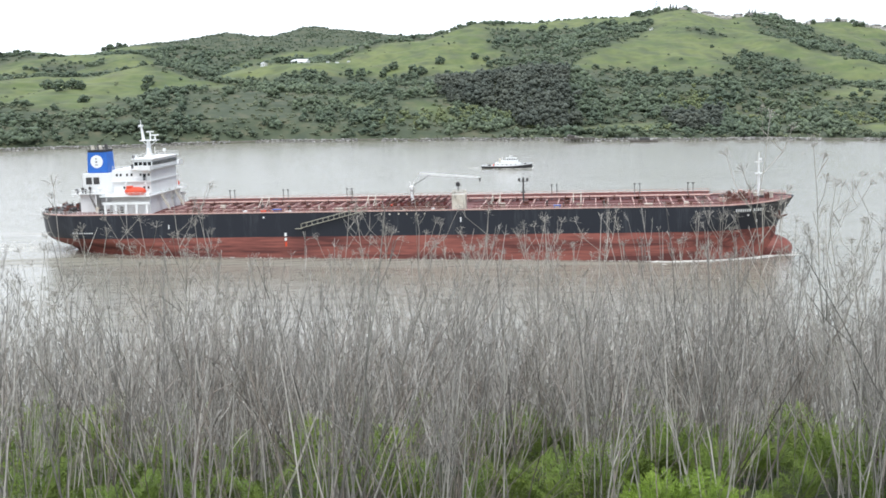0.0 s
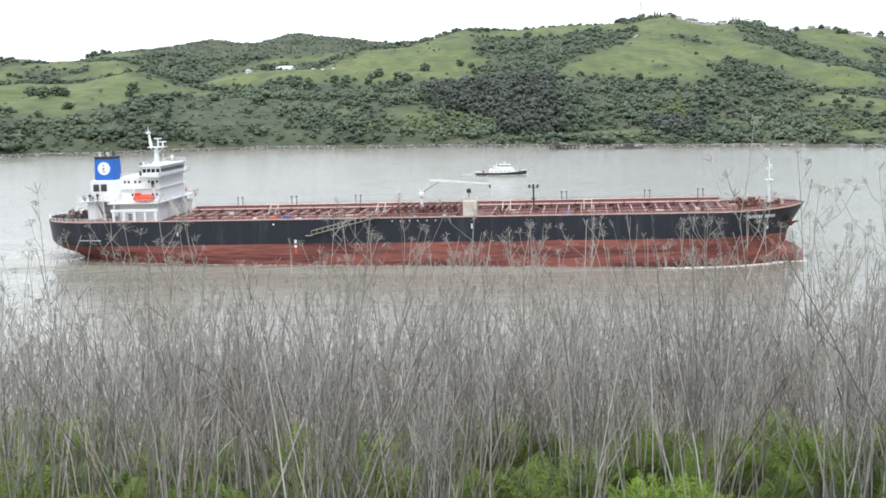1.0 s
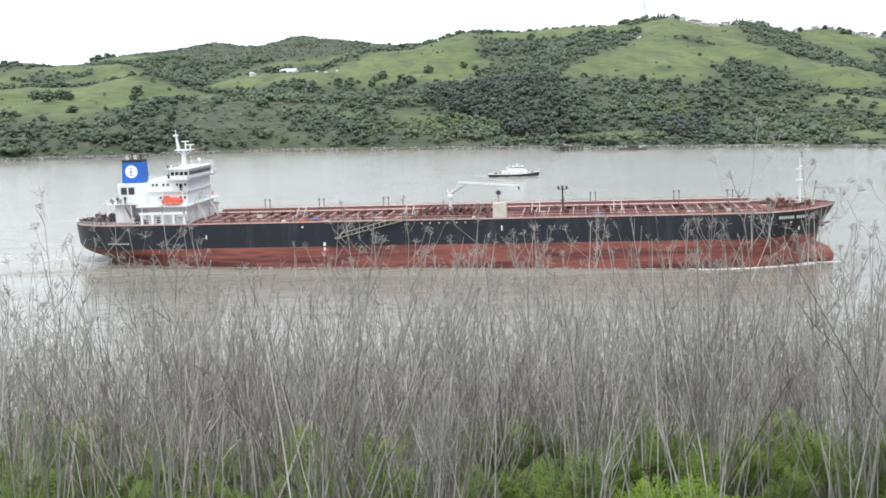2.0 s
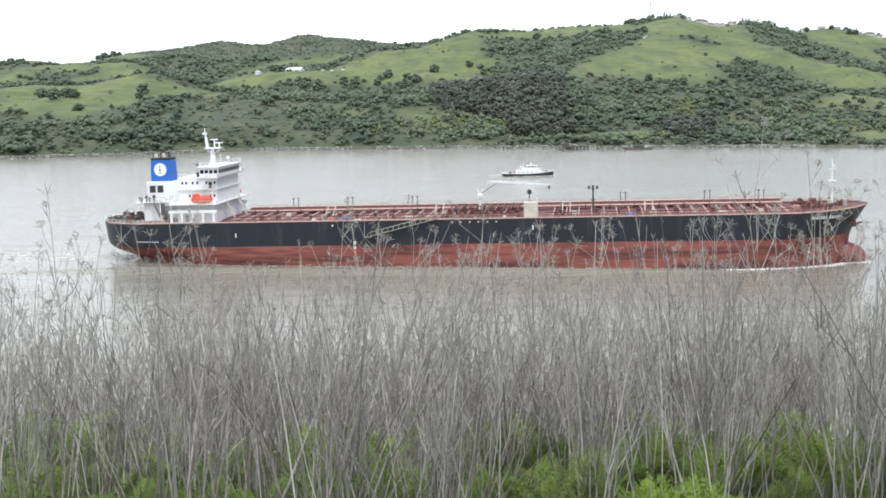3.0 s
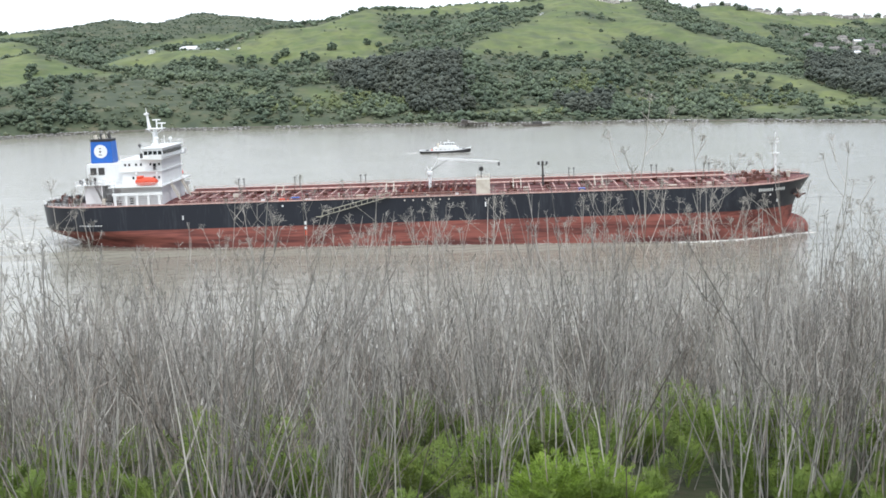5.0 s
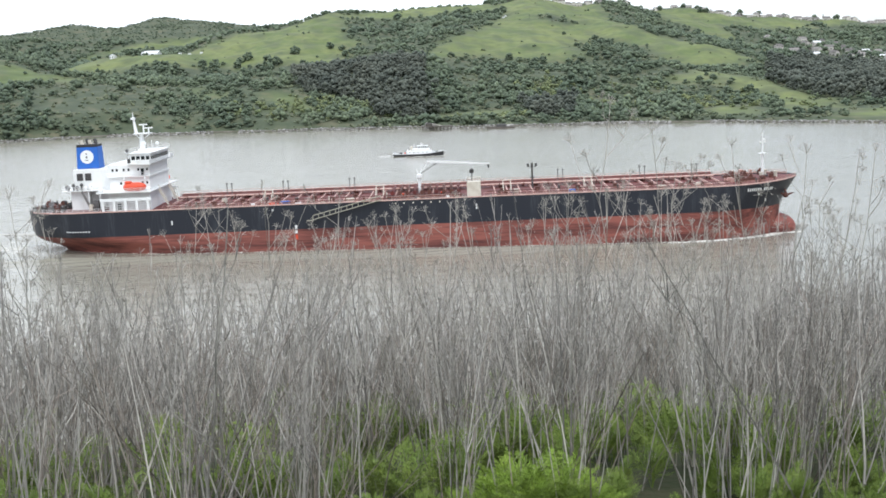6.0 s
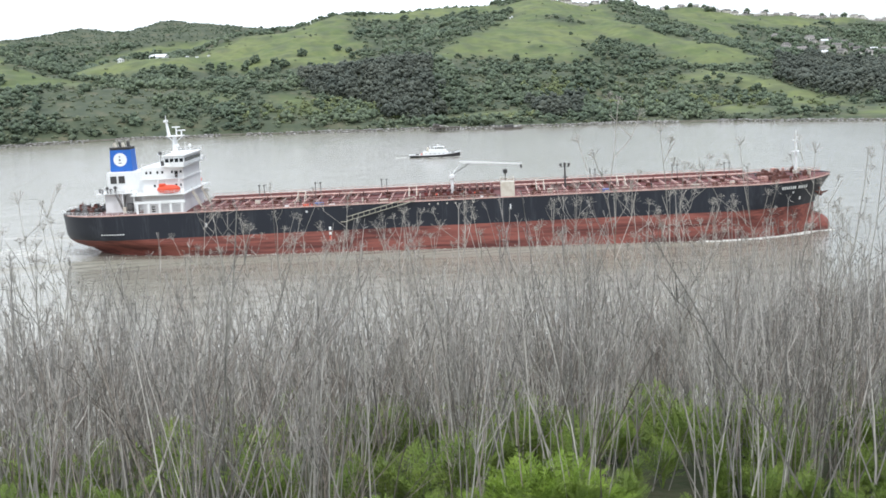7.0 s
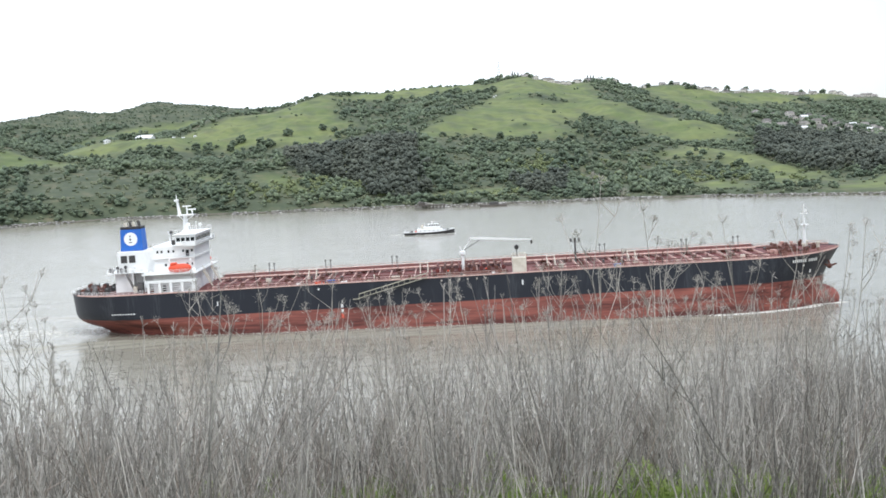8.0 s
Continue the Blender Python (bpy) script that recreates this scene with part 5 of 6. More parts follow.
def lone_trees():
    rng = np.random.default_rng(51)
    kinds = []
    for _ in range(4):
        v, f = crown(rng, 44, 4.2, 7.0, 0.15, 0.36)
        kinds.append((mesh_from("crown", v, f, OAK), trunk(random.Random(len(kinds)), 7.0, 0.35)))
    made = []
    for me, bm in kinds:
        t = part("trunk", bm, BARK).data
        bpy.data.objects.remove(bpy.data.objects["trunk"])
        made.append((me, t))
    spots = ((-404, 1202, 1.5), (-369, 1130, 1.5), (-364, 1152, 1.4), (-356, 1151, 1.2), (-327, 1066, 1.1), (-303, 1205, 1.4), (-298, 1170, 0.9),
             (-71, 1552, 1.4), (-81, 1547, 1.2), (-84, 1517, 1.2), (-12, 1565, 1.5), (34, 1601, 1.2), (50, 1601, 1.1), (53, 1560, 1.2), (-125, 1506, 1.2),
             (-112, 1534, 1.4), (-176, 1468, 1.3), (-46, 1512, 1.6), (-35, 1498, 1.5), (-1, 1452, 1.3), (8, 1444, 1.15), (71, 1880, 0.95), (85, 1900, 0.95))
    spots += ((315, 2015, 1.1), (259, 1895, 1.7), (246, 1889, 1.3), (304, 1822, 1.5), (297, 1832, 1.25), (262, 1355, 1.2), (272, 1356, 1.2), (236, 1376, 1.1),
              (340, 1394, 1.1), (351, 1373, 1.1), (400, 2035, 1.3), (408, 2038, 1.1), (347, 1586, 0.6), (143, 1836, 1.5), (203, 1836, 1.3), (-220, 1240, 0.4), (-308, 1241, 0.4),
              (-68, 1511, 0.7), (-217, 1600, 1.2), (-206, 1598, 1.2), (-226, 1592, 1.1), (-259, 1127, 1.0), (-253, 1130, 0.8))
    spots += ((415, 1085, 1.1), (418, 1076, 0.7), (405, 1157, 0.9), (391, 1158, 1.0), (406, 1182, 0.5), (701, 2075, 1.4), (711, 2075, 1.3), (816, 2190, 1.5), (384, 952, 1.1), (398, 968, 0.8),
              (-650, 2310, 2.0), (-664, 2312, 1.7), (-634, 2310, 1.8), (-622, 2308, 1.3), (-98, 2440, 1.1), (560, 2090, 1.3), (600, 2105, 1.4), (640, 2120, 1.2), (690, 2135, 1.3),
              (720, 2150, 1.4), (790, 2180, 1.3), (850, 2180, 1.5), (900, 2185, 1.2), (960, 2185, 1.3), (1020, 2220, 1.4))
    for i, (x, y, s) in enumerate(spots):
        tree = thing("oak_tree", "single dark green oak on open grass", "tree", "oaks on the far hills")
        tree.matrix_basis = pose(x, y, float(land_z(x, y)), 0, 0, 47 * i)
        for name, me in zip(("crown", "trunk"), made[i % 4]):
            shared(name, me, tree, Matrix.Diagonal((s, s, s * (0.9 + 0.05 * (i % 4)), 1)))
    # conifers on the skyline
    vs, fs = [], []
    for i in range(60):
        h = (i + 0.5) / 60
        a, r = i * 2.4, 2.4 * (1 - h) ** 0.8 * rng.uniform(0.6, 1.1)
        v = ICO_V * rng.uniform(0.5, 1.3, (12, 1)) * (1.25 - 0.75 * h) * np.array((1, 1, 0.7)) + np.array((math.cos(a) * r, math.sin(a) * r, 1.5 + h * 13))
        vs.append(v)
        fs.append(ICO_F + 12 * i)
    me = mesh_from("crown", np.concatenate(vs), np.concatenate(fs), GROVE)
    bm = B()
    rod(bm, (0, 0, -0.6), (0, 0, 13), 0.4, 0.08, 7)
    t = part("trunk", bm, BARK)
    tm = t.data
    bpy.data.objects.remove(t)
    for i, (x, y, s) in enumerate(((341, 2035, 0.75), (375, 2040, 1.3), (380, 2044, 1.1), (386, 2046, 1.15), (392, 2046, 0.8), (519, 2085, 1.3), (525, 2088, 1.2), (531, 2090, 1.25), (505, 2080, 0.8), (628, 2115, 0.9), (735, 2140, 1.2), (742, 2140, 0.9), (838, 2165, 1.0), (980, 2190, 1.1))):
        tree = thing("conifer", "tall dark conifer on the skyline ridge", "tree", "conifers on the ridge")
        tree.matrix_basis = pose(x, y, float(land_z(x, y)), 0, 0, 31 * i)
        s *= 0.62
        for name, m in (("crown", me), ("trunk", tm)):
            shared(name, m, tree, Matrix.Diagonal((s, s, s, 1)))


lone_trees()


def house(w, d, h, roof_mat, wall_mat, label, category="house", group=""):
    """A gabled house with eaves, windows, a door and a chimney, its base at the origin."""
    home = thing("house" if category == "house" else category, label, category, group)
    bm = B()
    prism(bm, ((-w / 2, -3), (w / 2, -3), (w / 2, h), (0, h + w * 0.28), (-w / 2, h)), -d / 2, d / 2)
    part("wall", bm, wall_mat, home)
    bm = B()
    e, t = 0.6, 0.3
    for s in (1, -1):
        slope = 0.28 * 2
        x1 = s * (w / 2 + e)
        z1 = h - e * slope
        prism(bm, ((0, h + w * 0.28 + 0.02), (x1, z1 + 0.02), (x1, z1 + t), (0, h + w * 0.28 + t)), -d / 2 - e, d / 2 + e)
    part("roof", bm, roof_mat, home)
    if category == "house":
        bm = B()
        box(bm, w * 0.15, w * 0.15 + 0.9, d * 0.1, d * 0.1 + 0.9, h, h + w * 0.28 + 1.0)
        part("chimney", bm, BARK, home)
    for x in (-w * 0.3, w * 0.12):
        bm = B()
        box(bm, x, x + w * 0.2, -d / 2 - 0.06, -d / 2 + 0.05, 1.0, min(h - 0.5, 2.4))
        part("window", bm, GLASS, home)
    for y in (-d * 0.3, d * 0.1):
        for s in (1, -1):
            bm = B()
            box(bm, s * w / 2 - 0.06, s * w / 2 + 0.06, y, y + d * 0.2, 1.0, min(h - 0.5, 2.4))
            part("window", bm, GLASS, home)
    return home


def houses():
    rng = random.Random(61)
    town = [house(w, d, h, r, WALL_PALE, lab, "house", "houses of the hillside town") for w, d, h, r, lab in (
        (9, 13, 5.4, ROOF_GREY, "pale two-storey house with grey shingle roof on the hill"),
        (11, 10, 3.4, ROOF_GREY, "low pale house with grey shingle roof on the hill"),
        (8, 11, 5.8, TIN, "pale hillside house with a bright white roof"))]
    spots = []
    for row in range(6):
        for k in range(8):
            spots.append((690 + k * 26 + rng.uniform(-10, 10) + row * 7, 1640 + row * 36 + rng.uniform(-12, 12)))
    for k in range(56):
        x = 395 + k / 55 * 760
        spots.append((x + rng.uniform(-7, 7), float(np.interp(x, (383, 429, 509, 564, 652, 696, 738, 834, 890, 963, 1019, 1133), (2040, 1988, 2088, 2072, 2172, 2120, 2072, 2172, 2160, 2188, 2176, 2284))) + rng.uniform(-7, 3)))
    used = set()
    for x, y in spots:
        if rng.random() < 0.12:
            continue
        i = rng.choice((0, 1, 1, 0, 1, 0, 2))
        m = pose(x, y, float(land_z(x, y)) - (1.8 if y > 1930 else 0.8), 0, 0, rng.choice((0, 90, 20, 70, 110)))
        if i in used:
            copy_thing(town[i], m)
        else:
            town[i].matrix_basis = m
            used.add(i)
    # ranch sheds on the grass saddle
    for x, y, w, d, turn, lab in ((-197, 1592, 12, 22, 70, "white tin-roofed ranch barn beside oaks"), (-243, 1572, 7, 9, 20, "small white ranch shed on the grass"), (-150, 1610, 5, 8, 80, "small white ranch shed on the grass"), (-135, 1615, 5, 7, 60, "small white ranch shed on the grass"), (-162, 1604, 4, 9, 85, "small white ranch shed on the grass"), (412, 1200, 1.4, 1.8, 30, "small white hut on a grassy spur"), (300, 1775, 4, 6, 30, "small white hut on the hilltop grass"), (292, 1745, 4, 5, 70, "small white hut on the hilltop grass")):
        k = 0.45 if w < 6 else 1.0
        house(w, d, 3.0, TIN, WHITE, lab, "barn").matrix_basis = pose(x, y, float(land_z(x, y)) - 0.2, 0, 0, turn) @ Matrix.Diagonal((k, k, k, 1))


houses()


def shore():
    rng = np.random.default_rng(71)
    n = 3600
    x = rng.uniform(-420, 560, n)
    off = np.where(rng.uniform(0, 1, n) < 0.7, rng.normal(10.2, 0.8, n), rng.normal(8.2, 0.8, n))
    y = shore_y(x) + off
    keep = (lumps(x, y * 0, 70, 72) > -0.75)
    x, y, off = x[keep], y[keep], off[keep]
    rocks = []
    for _ in range(8):
        rocks.append((ICO_V * rng.uniform(0.6, 1.2, (12, 1)) * np.array((1, 1, 0.65)), ICO_F))
    z = np.interp(off, (7, 9, 10, 13), (0.0, 0.4, 1.7, 1.9)) + 0.1
    v, f = scatter(rocks, np.stack([x, y, z], 1), rng.uniform(0.3, 1.2, len(x)) ** 1.3, rng)
    tagged(new("shore_rocks", mesh_from("shore_rocks", v, f, STONE)), "pale broken rock along the far waterline", "rocks", kind="stuff")
    # railway bench over the rocks
    xs = np.linspace(-430, 600, 160)
    rows = []
    for dy, dz in ((9, 0.4), (10, 1.7), (13, 1.8), (14.5, 1.2)):
        ys = shore_y(xs) + dy
        rows.append(np.stack([xs, ys, np.full_like(xs, dz)], 1))
    v = np.concatenate(rows)
    k = len(xs)
    f = [(r * k + i, r * k + i + 1, (r + 1) * k + i + 1, (r + 1) * k + i) for r in range(3) for i in range(k - 1)]
    tagged(new("railway_bench", mesh_from("railway_bench", v, f, GRAVEL, False)), "pale gravel bench along the far shore", "embankment", kind="structure")
    # old pier
    pier = thing("timber_pier", "weathered timber pier with a small shed on piles", "pier")
    y0 = float(shore_y(105))
    bm = B()
    box(bm, 88, 112, y0 - 16, y0 - 8, 3.0, 3.5, 0.05)
    box(bm, 96, 100, y0 - 8, y0 + 14, 3.0, 3.4, 0.05)
    part("pier_deck", bm, TIMBER, pier)
    for i in range(9):
        for j in range(2):
            bm = B()
            rod(bm, (89 + i * 2.75, y0 - 15.5 + j * 7, -4), (89 + i * 2.75, y0 - 15.5 + j * 7, 3.1), 0.3, 0.26, 7)
            part("pile", bm, TIMBER, pier)
    bm = B()
    box(bm, 91, 96, y0 - 14.5, y0 - 9.5, 3.5, 4.9, 0.05)
    part("shed_wall", bm, TIMBER, pier)
    bm = B()
    prism(bm, ((90.6, 4.9), (96.4, 4.9), (95.4, 5.6), (92.2, 6.3)), y0 - 15, y0 - 9)
    part("shed_roof", bm, ROOF_GREY, pier)
    bm = B()
    prism(bm, ((96, 5.2), (103, 3.5), (103.4, 3.7), (96.2, 5.5)), y0 - 13.5, y0 - 11.8)
    part("gangplank", bm, WALL_PALE, pier, "pale sloping gangplank")
    for i in range(16):
        x = 30 + i * 3.3 if i < 8 else 118 + (i - 8) * 4.1
        pile = thing("mooring_pile", "old weathered timber pile standing in the water", "pile", "old piles off the shore")
        bm = B()
        rod(bm, (0, 0, -4), (0.1, 0, 2.0 + (i * 7 % 5) * 0.3), 0.3, 0.22, 7)
        part("post", bm, TIMBER, pile)
        pile.matrix_basis = pose(x, float(shore_y(x)) - 9 - (i % 3), 0)
    pontoon = thing("old_barge", "dark flat barge moored at the far shore", "barge")
    bm = B()
    yb = float(shore_y(150)) - 10
    prism(bm, ((138, 1.6), (139.5, -0.8), (158.5, -0.8), (160, 1.6)), yb - 3, yb + 3)
    part("hull", bm, TIMBER, pontoon)
    bm = B()
    box(bm, 146, 153, yb - 2, yb + 2, 1.6, 3.6, 0.1)
    part("cabin", bm, STEEL, pontoon)


shore()


def pylon():
    tower = thing("power_pylon", "thin grey lattice power pylon on the ridge", "pylon")
    tower.location = (347, 2015, float(land_z(347, 2015)))
    feet = ((-3, -3), (3, -3), (3, 3), (-3, 3))
    for x, y in feet:
        bm = B()
        rod(bm, (x, y, -1), (x * 0.12, y * 0.12, 34), 0.16, 0.1, 4)
        part("tower_leg", bm, STEEL, tower)
    for k in range(7):
        bm = B()
        h0, h1 = k * 4.6, (k + 1) * 4.6
        s0, s1 = 1 - 0.88 * h0 / 34, 1 - 0.88 * h1 / 34
        for (ax, ay), (bx, by) in zip(feet, feet[1:] + feet[:1]):
            rod(bm, (ax * s0, ay * s0, h0), (bx * s1, by * s1, h1), 0.07, sides=4)
            rod(bm, (bx * s0, by * s0, h0), (ax * s1, ay * s1, h1), 0.07, sides=4)
        part("bracing", bm, STEEL, tower)
    for z, w in ((24, 6), (28, 5), (32, 4)):
        bm = B()
        rod(bm, (-w, 0, z), (w, 0, z), 0.12, sides=4)
        rod(bm, (-w, 0, z), (0, 0, z + 1.6), 0.08, sides=4)
        rod(bm, (w, 0, z), (0, 0, z + 1.6), 0.08, sides=4)
        part("crossarm", bm, STEEL, tower)


pylon()


# ---- dead fennel stalks and fresh fennel on the near slope ----
STALK = material("dead_grey_stalk", (0.385, 0.362, 0.328), 0.85, colour2=(0.22, 0.205, 0.185), scale=6, spread=(1, 1, 0.2), island=0.6)
YOUNG = material("young_fennel", (0.165, 0.265, 0.026), 0.7, colour2=(0.25, 0.35, 0.045), scale=3, island=0.25)
PALE_STALK = material("pale_dry_stalk", (0.44, 0.41, 0.36), 0.85, colour2=(0.26, 0.24, 0.21), scale=6, spread=(1, 1, 0.2), island=0.35)
BROWN_STALK = material("brown_dry_stalk", (0.3, 0.262, 0.225), 0.85, colour2=(0.16, 0.128, 0.11), scale=6, spread=(1, 1, 0.2), island=0.5)
FROND = material("fresh_fennel", (0.125, 0.195, 0.03), 0.7, colour2=(0.215, 0.275, 0.05), scale=3, island=0.3)


def tube(points, radii, sides=3):
    """A thin tube along points."""
    p = np.asarray(points, float)
    n = len(p)
    t = np.gradient(p, axis=0)
    t /= np.linalg.norm(t, axis=1)[:, None]
    ref = np.where(np.abs(t[:, 2:3]) > 0.8, np.array([[1.0, 0, 0]]), np.array([[0, 0, 1.0]]))
    u = np.cross(t, ref)
    u /= np.linalg.norm(u, axis=1)[:, None]
    w = np.cross(t, u)
    r = np.asarray(radii, float)[:, None]
    rings = [p + r * (u * math.cos(a) + w * math.sin(a)) for a in np.arange(sides) * math.tau / sides]
    v = np.stack(rings, 1).reshape(-1, 3)
    i, j = np.meshgrid(np.arange(n - 1), np.arange(sides), indexing="ij")
    k = (j + 1) % sides
    f = np.stack([i * sides + j, i * sides + k, (i + 1) * sides + k, (i + 1) * sides + j], -1).reshape(-1, 4)
    return v, f


def join(pieces):
    vs, fs, o = [], [], 0
    for v, f in pieces:
        vs.append(v)
        fs.append(f + o)
        o += len(v)
    return np.concatenate(vs), np.concatenate(fs)


def umbel(rng, at, way, size, rays, tufts=True):
    """A dry flower head: many thin rays that spread like a bowl, each with a small seed tuft."""
    out = []
    way = way / np.linalg.norm(way)
    for _ in range(rays):
        d = way + rng.normal(0, 0.62, 3)
        d /= np.linalg.norm(d)
        e = at + d * size * rng.uniform(0.55, 1.1)
        if not tufts:
            out.append(tube([at, e], (0.0014, 0.0022)))
            continue
        out.append(tube([at, e], (0.0008, 0.0006)))
        q = d + rng.normal(0, 0.5, 3)
        q /= np.linalg.norm(q)
        out.append(tube([e, e + q * 0.01, e + q * 0.02], (0.0006, 0.0022, 0.0006)))
    return out


def stalk(rng, height, base, branches, rays, umbels=True, lean=0.09, tufts=True, crook=1.0):
    """One dead stalk with side branches and flower heads; returns its stem and its tops."""
    n = 9 if tufts else 6
    s = np.linspace(0, 1, n)
    bend, kink = rng.normal(0, lean, 2), rng.normal(0, 0.013, (n, 2)) * crook
    kink[0] = 0
    stem = np.stack([bend[0] * height * s ** 1.4 + np.cumsum(kink[:, 0]), bend[1] * height * s ** 1.4 + np.cumsum(kink[:, 1]), s * height], 1)
    wood = [tube(stem, base * (1 - 0.8 * s) + 0.0012, 4 if tufts else 3)]
    tops = []
    for b in range(branches):
        u = rng.uniform(0.42, 0.93)
        at = np.array([np.interp(u, s, stem[:, k]) for k in range(3)])
        a = rng.uniform(0, math.tau)
        length = height * rng.uniform(0.12, 0.3) * (1.35 - u)
        out = np.array((math.cos(a), math.sin(a), 0)) * rng.uniform(0.2, 0.55) * (0.5 + 0.5 * crook)
        tip = at + (out + np.array((0, 0, 1.0))) * length
        mid = (at + tip) / 2 + out * length * 0.2
        wood.append(tube([at, mid, tip], base * (1 - 0.8 * u) * np.array((0.6, 0.45, 0.3)) + 0.0013))
        if umbels:
            tops.append(join(umbel(rng, tip, tip - mid, rng.uniform(0.028, 0.055), rays, tufts)))
        if rng.uniform() < 0.5:
            c = mid + np.array((rng.normal(0, 0.06), rng.normal(0, 0.06), length * 0.55))
            wood.append(tube([mid, (mid + c) / 2, c], (0.0032, 0.0026, 0.0018)))
    if umbels:
        tops.append(join(umbel(rng, stem[-1], stem[-1] - stem[-2], rng.uniform(0.05, 0.08), rays + 3, tufts)))
    return wood, tops


def stalk_field():
    rng = np.random.default_rng(81)
    kinds = []
    for i in range(26):
        w, t = stalk(rng, rng.uniform(1.55, 2.15), rng.uniform(0.0048, 0.0088), int(rng.integers(3, 7)), 2, True, 0.09, False)
        kinds.append(join([*w, *t]))
    bare = [join(stalk(rng, rng.uniform(1.0, 1.8), rng.uniform(0.0042, 0.008), 3, 0, False, 0.16, False)[0]) for _ in range(14)]
    places, leans = [], []
    while len(places) < 5700:
        y = 7.7 + 13.5 * rng.uniform()
        x = (-0.52 + 1.2 * rng.uniform() ** 0.85) * y + rng.normal(0, 0.5)
        if lumps(x, y, 2.2, 83) < -0.9:
            continue
        for _ in range(int(rng.integers(3, 9))):     # several stems fan out from one root
            a, r = rng.uniform(0, math.tau), abs(rng.normal(0, 0.14))
            px, py = x + math.cos(a) * r, y + math.sin(a) * r
            places.append((px, py, float(hill_z(px, py)) - 0.03))
            leans.append((math.cos(a) * r * 1.5 + rng.normal(0.03, 0.07), math.sin(a) * r * 1.1 + rng.normal(0, 0.06)))
    places, leans = np.array(places), np.array(leans)
    thin = rng.uniform(0, 1, len(places)) < 0.36
    v, f = scatter(kinds, places[~thin], rng.uniform(0.7, 1.06, (~thin).sum()), rng, leans[~thin])
    tagged(new("dead_stalks", mesh_from("dead_stalks", v, f, STALK)), "dense stand of dead grey fennel stalks on the slope", "dry stalks", kind="stuff")
    v, f = scatter(bare, places[thin], rng.uniform(0.6, 1.1, thin.sum()), rng, leans[thin] * 1.6)
    tagged(new("broken_stalks", mesh_from("broken_stalks", v, f, BROWN_STALK)), "bare broken brownish stems among the dead stalks", "dry stalks", kind="stuff")
    # tall single plants that stand over the rest
    tall = []
    for i in range(10):
        w, t = stalk(rng, rng.uniform(2.2, 2.6), rng.uniform(0.0042, 0.0068), int(rng.integers(8, 13)), 17, True, 0.09, True, 2.6)
        tall.append(([mesh_from("branch" if k else "stem", *b, PALE_STALK) for k, b in enumerate(w)], [mesh_from("umbel", *u, PALE_STALK) for u in t]))
    spots = [(-2.95, 9.0, 1.18), (-3.2, 9.6, 1.1), (-2.75, 9.8, 1.05), (-3.7, 10.0, 1.0), (-2.1, 9.5, 1.12), (-1.95, 9.9, 1.08), (-1.75, 9.3, 1.02), (2.35, 9.2, 1.22), (2.2, 9.6, 1.08), (2.5, 10.0, 1.05), (3.15, 9.3, 1.22), (3.3, 9.8, 1.05),
             (3.6, 10.5, 1.15), (4.1, 10.2, 1.2), (4.6, 10.8, 1.2), (5.0, 10.5, 1.18), (5.5, 11.2, 1.25), (-4.4, 10.4, 1.05), (-0.4, 9.4, 0.97), (0.1, 9.8, 1.0), (0.55, 9.3, 0.98), (0.9, 9.9, 1.03), (1.3, 9.5, 1.0), (-0.2, 10.3, 1.04), (0.35, 10.6, 1.06), (0.75, 10.4, 1.02), (1.75, 9.7, 1.02), (-0.75, 10.1, 1.0), (1.05, 10.9, 1.06), (2.9, 10.6, 1.08)]
    for _ in range(60):
        y = rng.uniform(8.8, 12.5)
        spots.append((rng.uniform(-0.4, 0.56) * y, y, rng.uniform(0.82, 1.0)))
    for i, (x, y, s) in enumerate(spots):
        plant = thing("fennel_stalk", "tall dead grey fennel stalk with dry umbels", "plant", "tall dead fennel stalks")
        plant.matrix_basis = pose(x, y, float(hill_z(x, y)) - 0.03, 0, 0, 83 * i)
        stem, tops = tall[i % 10]
        for name, me in (("stem", stem[0]), *(("branch", b) for b in stem[1:]), *(("umbel", u) for u in tops)):
            shared(name, me, plant, Matrix.Diagonal((s, s, s, 1)))


stalk_field()


def frond(rng, length, rise):
    """A feathery frond that arches outwards: a rib, side ribs and thread leaflets."""
    n = 7
    s = np.linspace(0, 1, n)
    rib = np.stack([s * length * 0.75, 0 * s + rng.normal(0, 0.02) * s, length * rise * (s - 0.45 * s * s)], 1)
    out = [tube(rib, 0.004 * (1 - 0.7 * s) + 0.001)]
    for u in np.linspace(0.25, 1.0, 9):
        at = np.array([np.interp(u, s, rib[:, k]) for k in range(3)])
        for side in (-1, 1):
            reach = length * 0.34 * (1.18 - u) + 0.03
            d = np.array((0.75, side, rng.uniform(0.0, 0.45)))
            d /= np.linalg.norm(d)
            for v in (0.3, 0.55, 0.8, 1.0):
                o = at + d * reach * v
                for w in (-1, 1):
                    q = d + np.array((0.5 * w, -0.5 * w * side, 0.2)) + rng.normal(0, 0.25, 3)
                    q /= np.linalg.norm(q)
                    e = o + q * rng.uniform(0.035, 0.07) * (1.3 - 0.4 * u)
                    c = np.cross(q, (0, 0, 1.0)) * 0.0042
                    k = np.array([o - c * 0.6, o + c * 0.6, e + c, e - c])
                    out.append((k, np.array([[0, 1, 2, 3]])))
            out.append((np.array([at - (0, 0, 0.002), at + (0, 0, 0.002), at + d * reach + (0, 0, 0.001), at + d * reach - (0, 0, 0.001)]), np.array([[0, 1, 2, 3]])))
    return join(out)


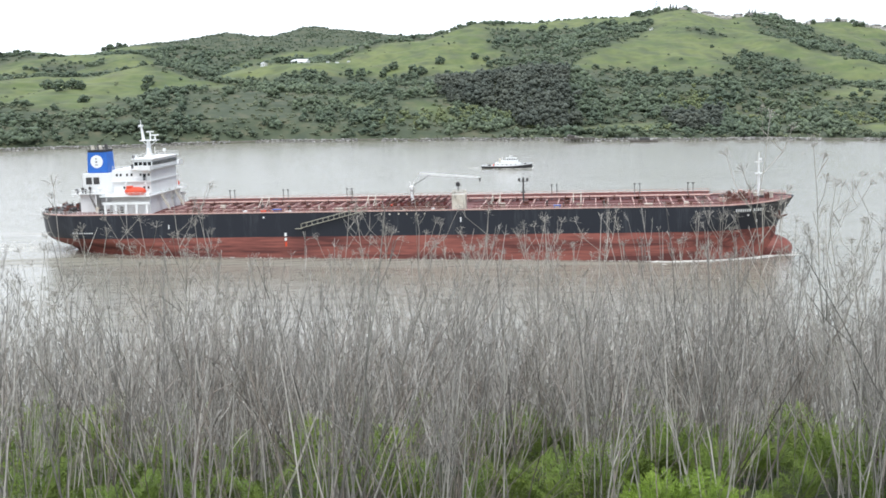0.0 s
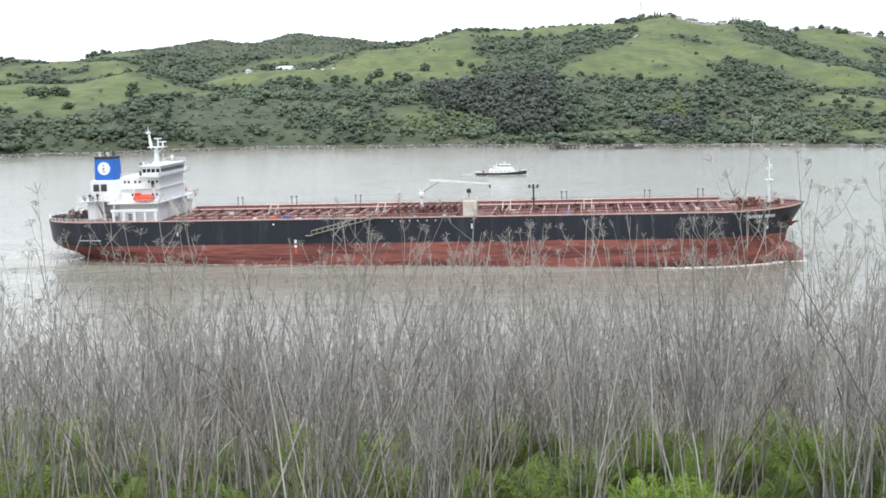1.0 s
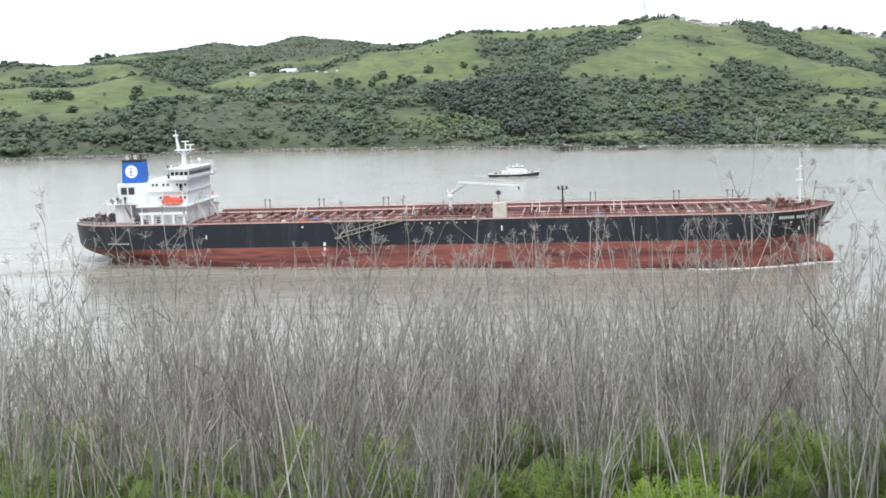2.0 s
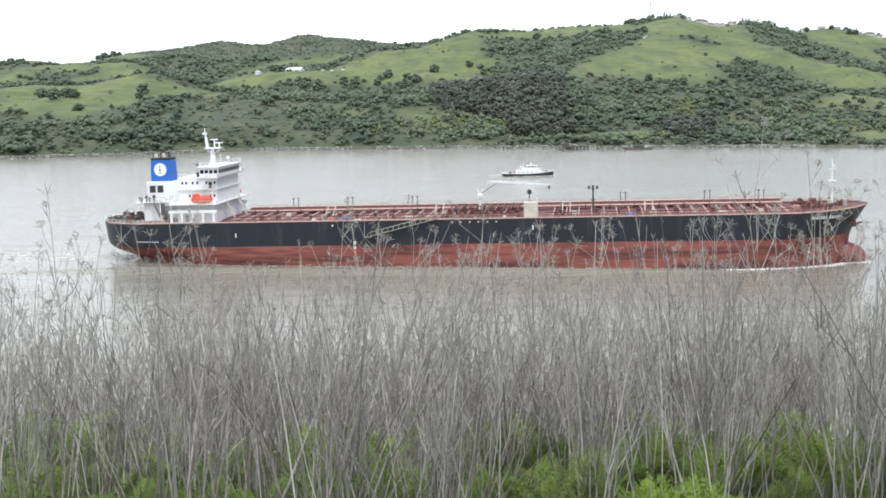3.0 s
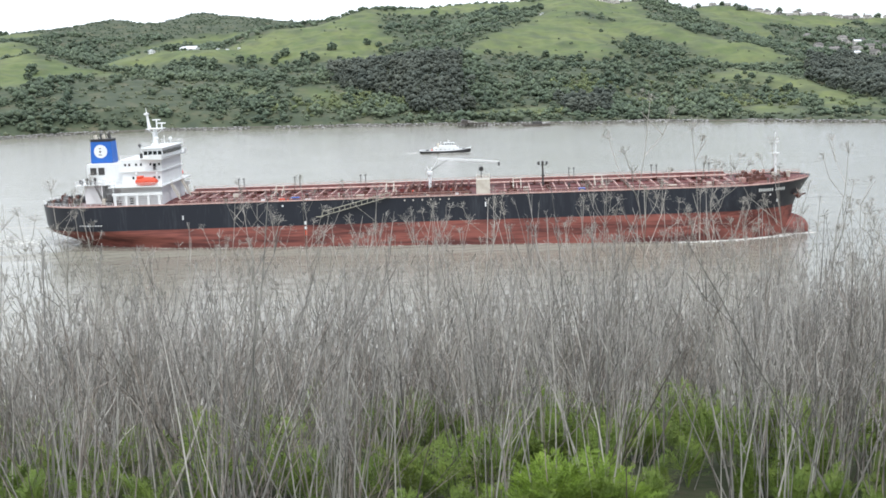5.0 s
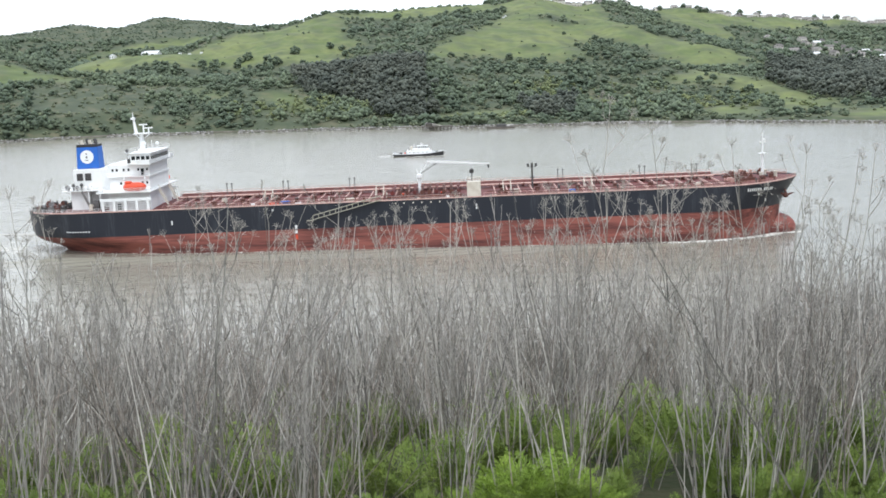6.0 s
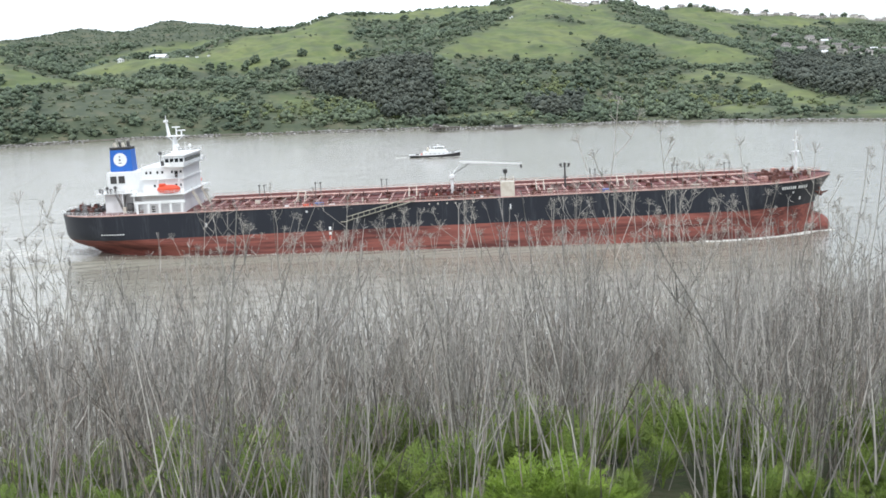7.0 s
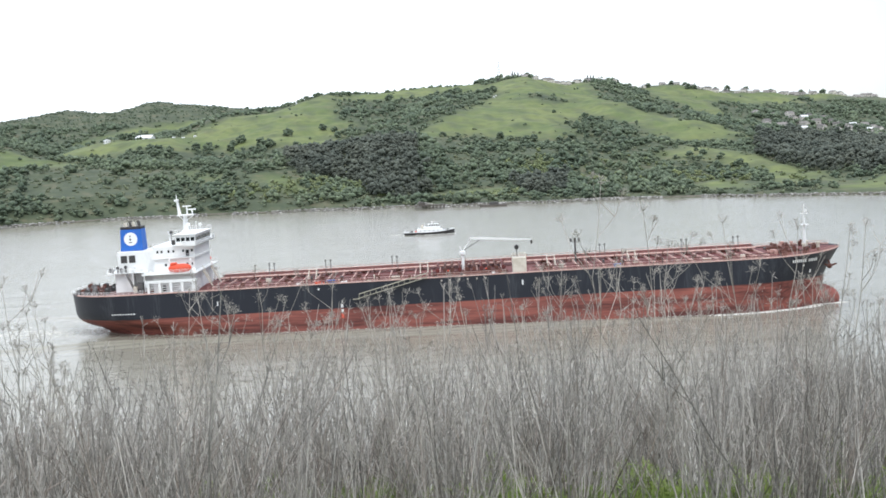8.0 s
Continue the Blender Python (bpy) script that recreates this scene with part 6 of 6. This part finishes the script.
def turned(piece, a, tilt):
    v, f = piece
    c, s, ct, st = math.cos(a), math.sin(a), math.cos(tilt), math.sin(tilt)
    x, z = v[:, 0] * ct - v[:, 2] * st, v[:, 0] * st + v[:, 2] * ct
    return np.stack([x * c - v[:, 1] * s, x * s + v[:, 1] * c, z], 1), f


def fresh_fennel():
    rng = np.random.default_rng(91)
    clumps, meshes = [], []
    for k in range(6):
        leaves = [turned(frond(rng, rng.uniform(0.4, 0.7), 1.0), rng.uniform(0, math.tau), rng.uniform(0.1, 0.9)) for _ in range(8)]
        clumps.append(join(leaves))
        meshes.append([mesh_from("frond", v, f, FROND) for v, f in leaves])
    young = [mesh_from("frond", *turned(frond(rng, rng.uniform(0.45, 0.75), 1.0), k * 0.57, rng.uniform(0.1, 0.8)), YOUNG) for k in range(11)]
    near = [(1.3, 7.95, 0.6), (1.5, 7.85, 0.72), (1.8, 7.95, 0.62), (1.4, 8.1, 0.55), (2.0, 7.9, 0.5), (1.15, 7.85, 0.5), (1.75, 9.3, 0.95), (1.7, 9.6, 1.15)]
    for i in range(84):
        y = rng.uniform(7.6, 10.8)
        x = rng.uniform(-0.42, 0.58) * y
        near.append((x, y, rng.uniform(0.5, 0.9) * (0.7 if y < 8.4 else 1)))
    for i in range(34):
        y = rng.uniform(7.4, 8.8)
        near.append((rng.uniform(0.12, 0.6) * y, y, rng.uniform(0.35, 0.55)))
    for i, (x, y, s) in enumerate(near):
        clump = thing("fennel_clump", "fresh bright green feathery fennel among dead stalks", "plant", "fresh fennel clumps")
        clump.matrix_basis = pose(x, y, float(hill_z(x, y)) - 0.02, 0, 0, 59 * i)
        for me in meshes[i % 6] if i > 5 else young:
            shared("frond", me, clump, Matrix.Diagonal((s, s, s * 1.1, 1)))
    places, sizes = [], []
    for _ in range(110):
        y = rng.uniform(8.8, 13)
        x = rng.uniform(-0.46, 0.6) * y
        places.append((x, y, float(hill_z(x, y)) - 0.02))
        sizes.append(rng.uniform(0.55, 1.1))
    small = [join([turned(frond(rng, rng.uniform(0.5, 0.8), 1.1), rng.uniform(0, math.tau), rng.uniform(0.2, 0.9)) for _ in range(4)]) for _ in range(5)]
    v, f = scatter(small, places, sizes, rng)
    tagged(new("fennel_undergrowth", mesh_from("fennel_undergrowth", v, f, FROND)), "green fennel growing under the dead stalks", "undergrowth", kind="stuff")


fresh_fennel()


# ---- what moves ----
def motions():
    turn = -7.154
    c, s = math.cos(radians(turn)), math.sin(radians(turn))
    ship, level, tow = [], [], []
    for t in (0, 2, 4, 6, 8):
        along = 7.32 * t + MID
        ship.append((t, pose(-127.7 + along * c, 366.62 + along * s, 0, 0, -1.0, turn)))
        level.append((t, pose(-127.7 + along * c, 366.62 + along * s, 0.03, 0, 0, turn)))
        tow.append((t, pose(46.5 + 4.954 * t * 0.997, 669.8 - 4.954 * t * 0.078, 0, 0, 0, -4.47)))
    walk(TANKER, ship)
    walk(TANKER_FOAM, level)
    walk(TANKER_SWELL, level)
    walk(TUG, tow)
    walk(TUG_FOAM, [(t, m.copy()) for t, m in tow])


motions()
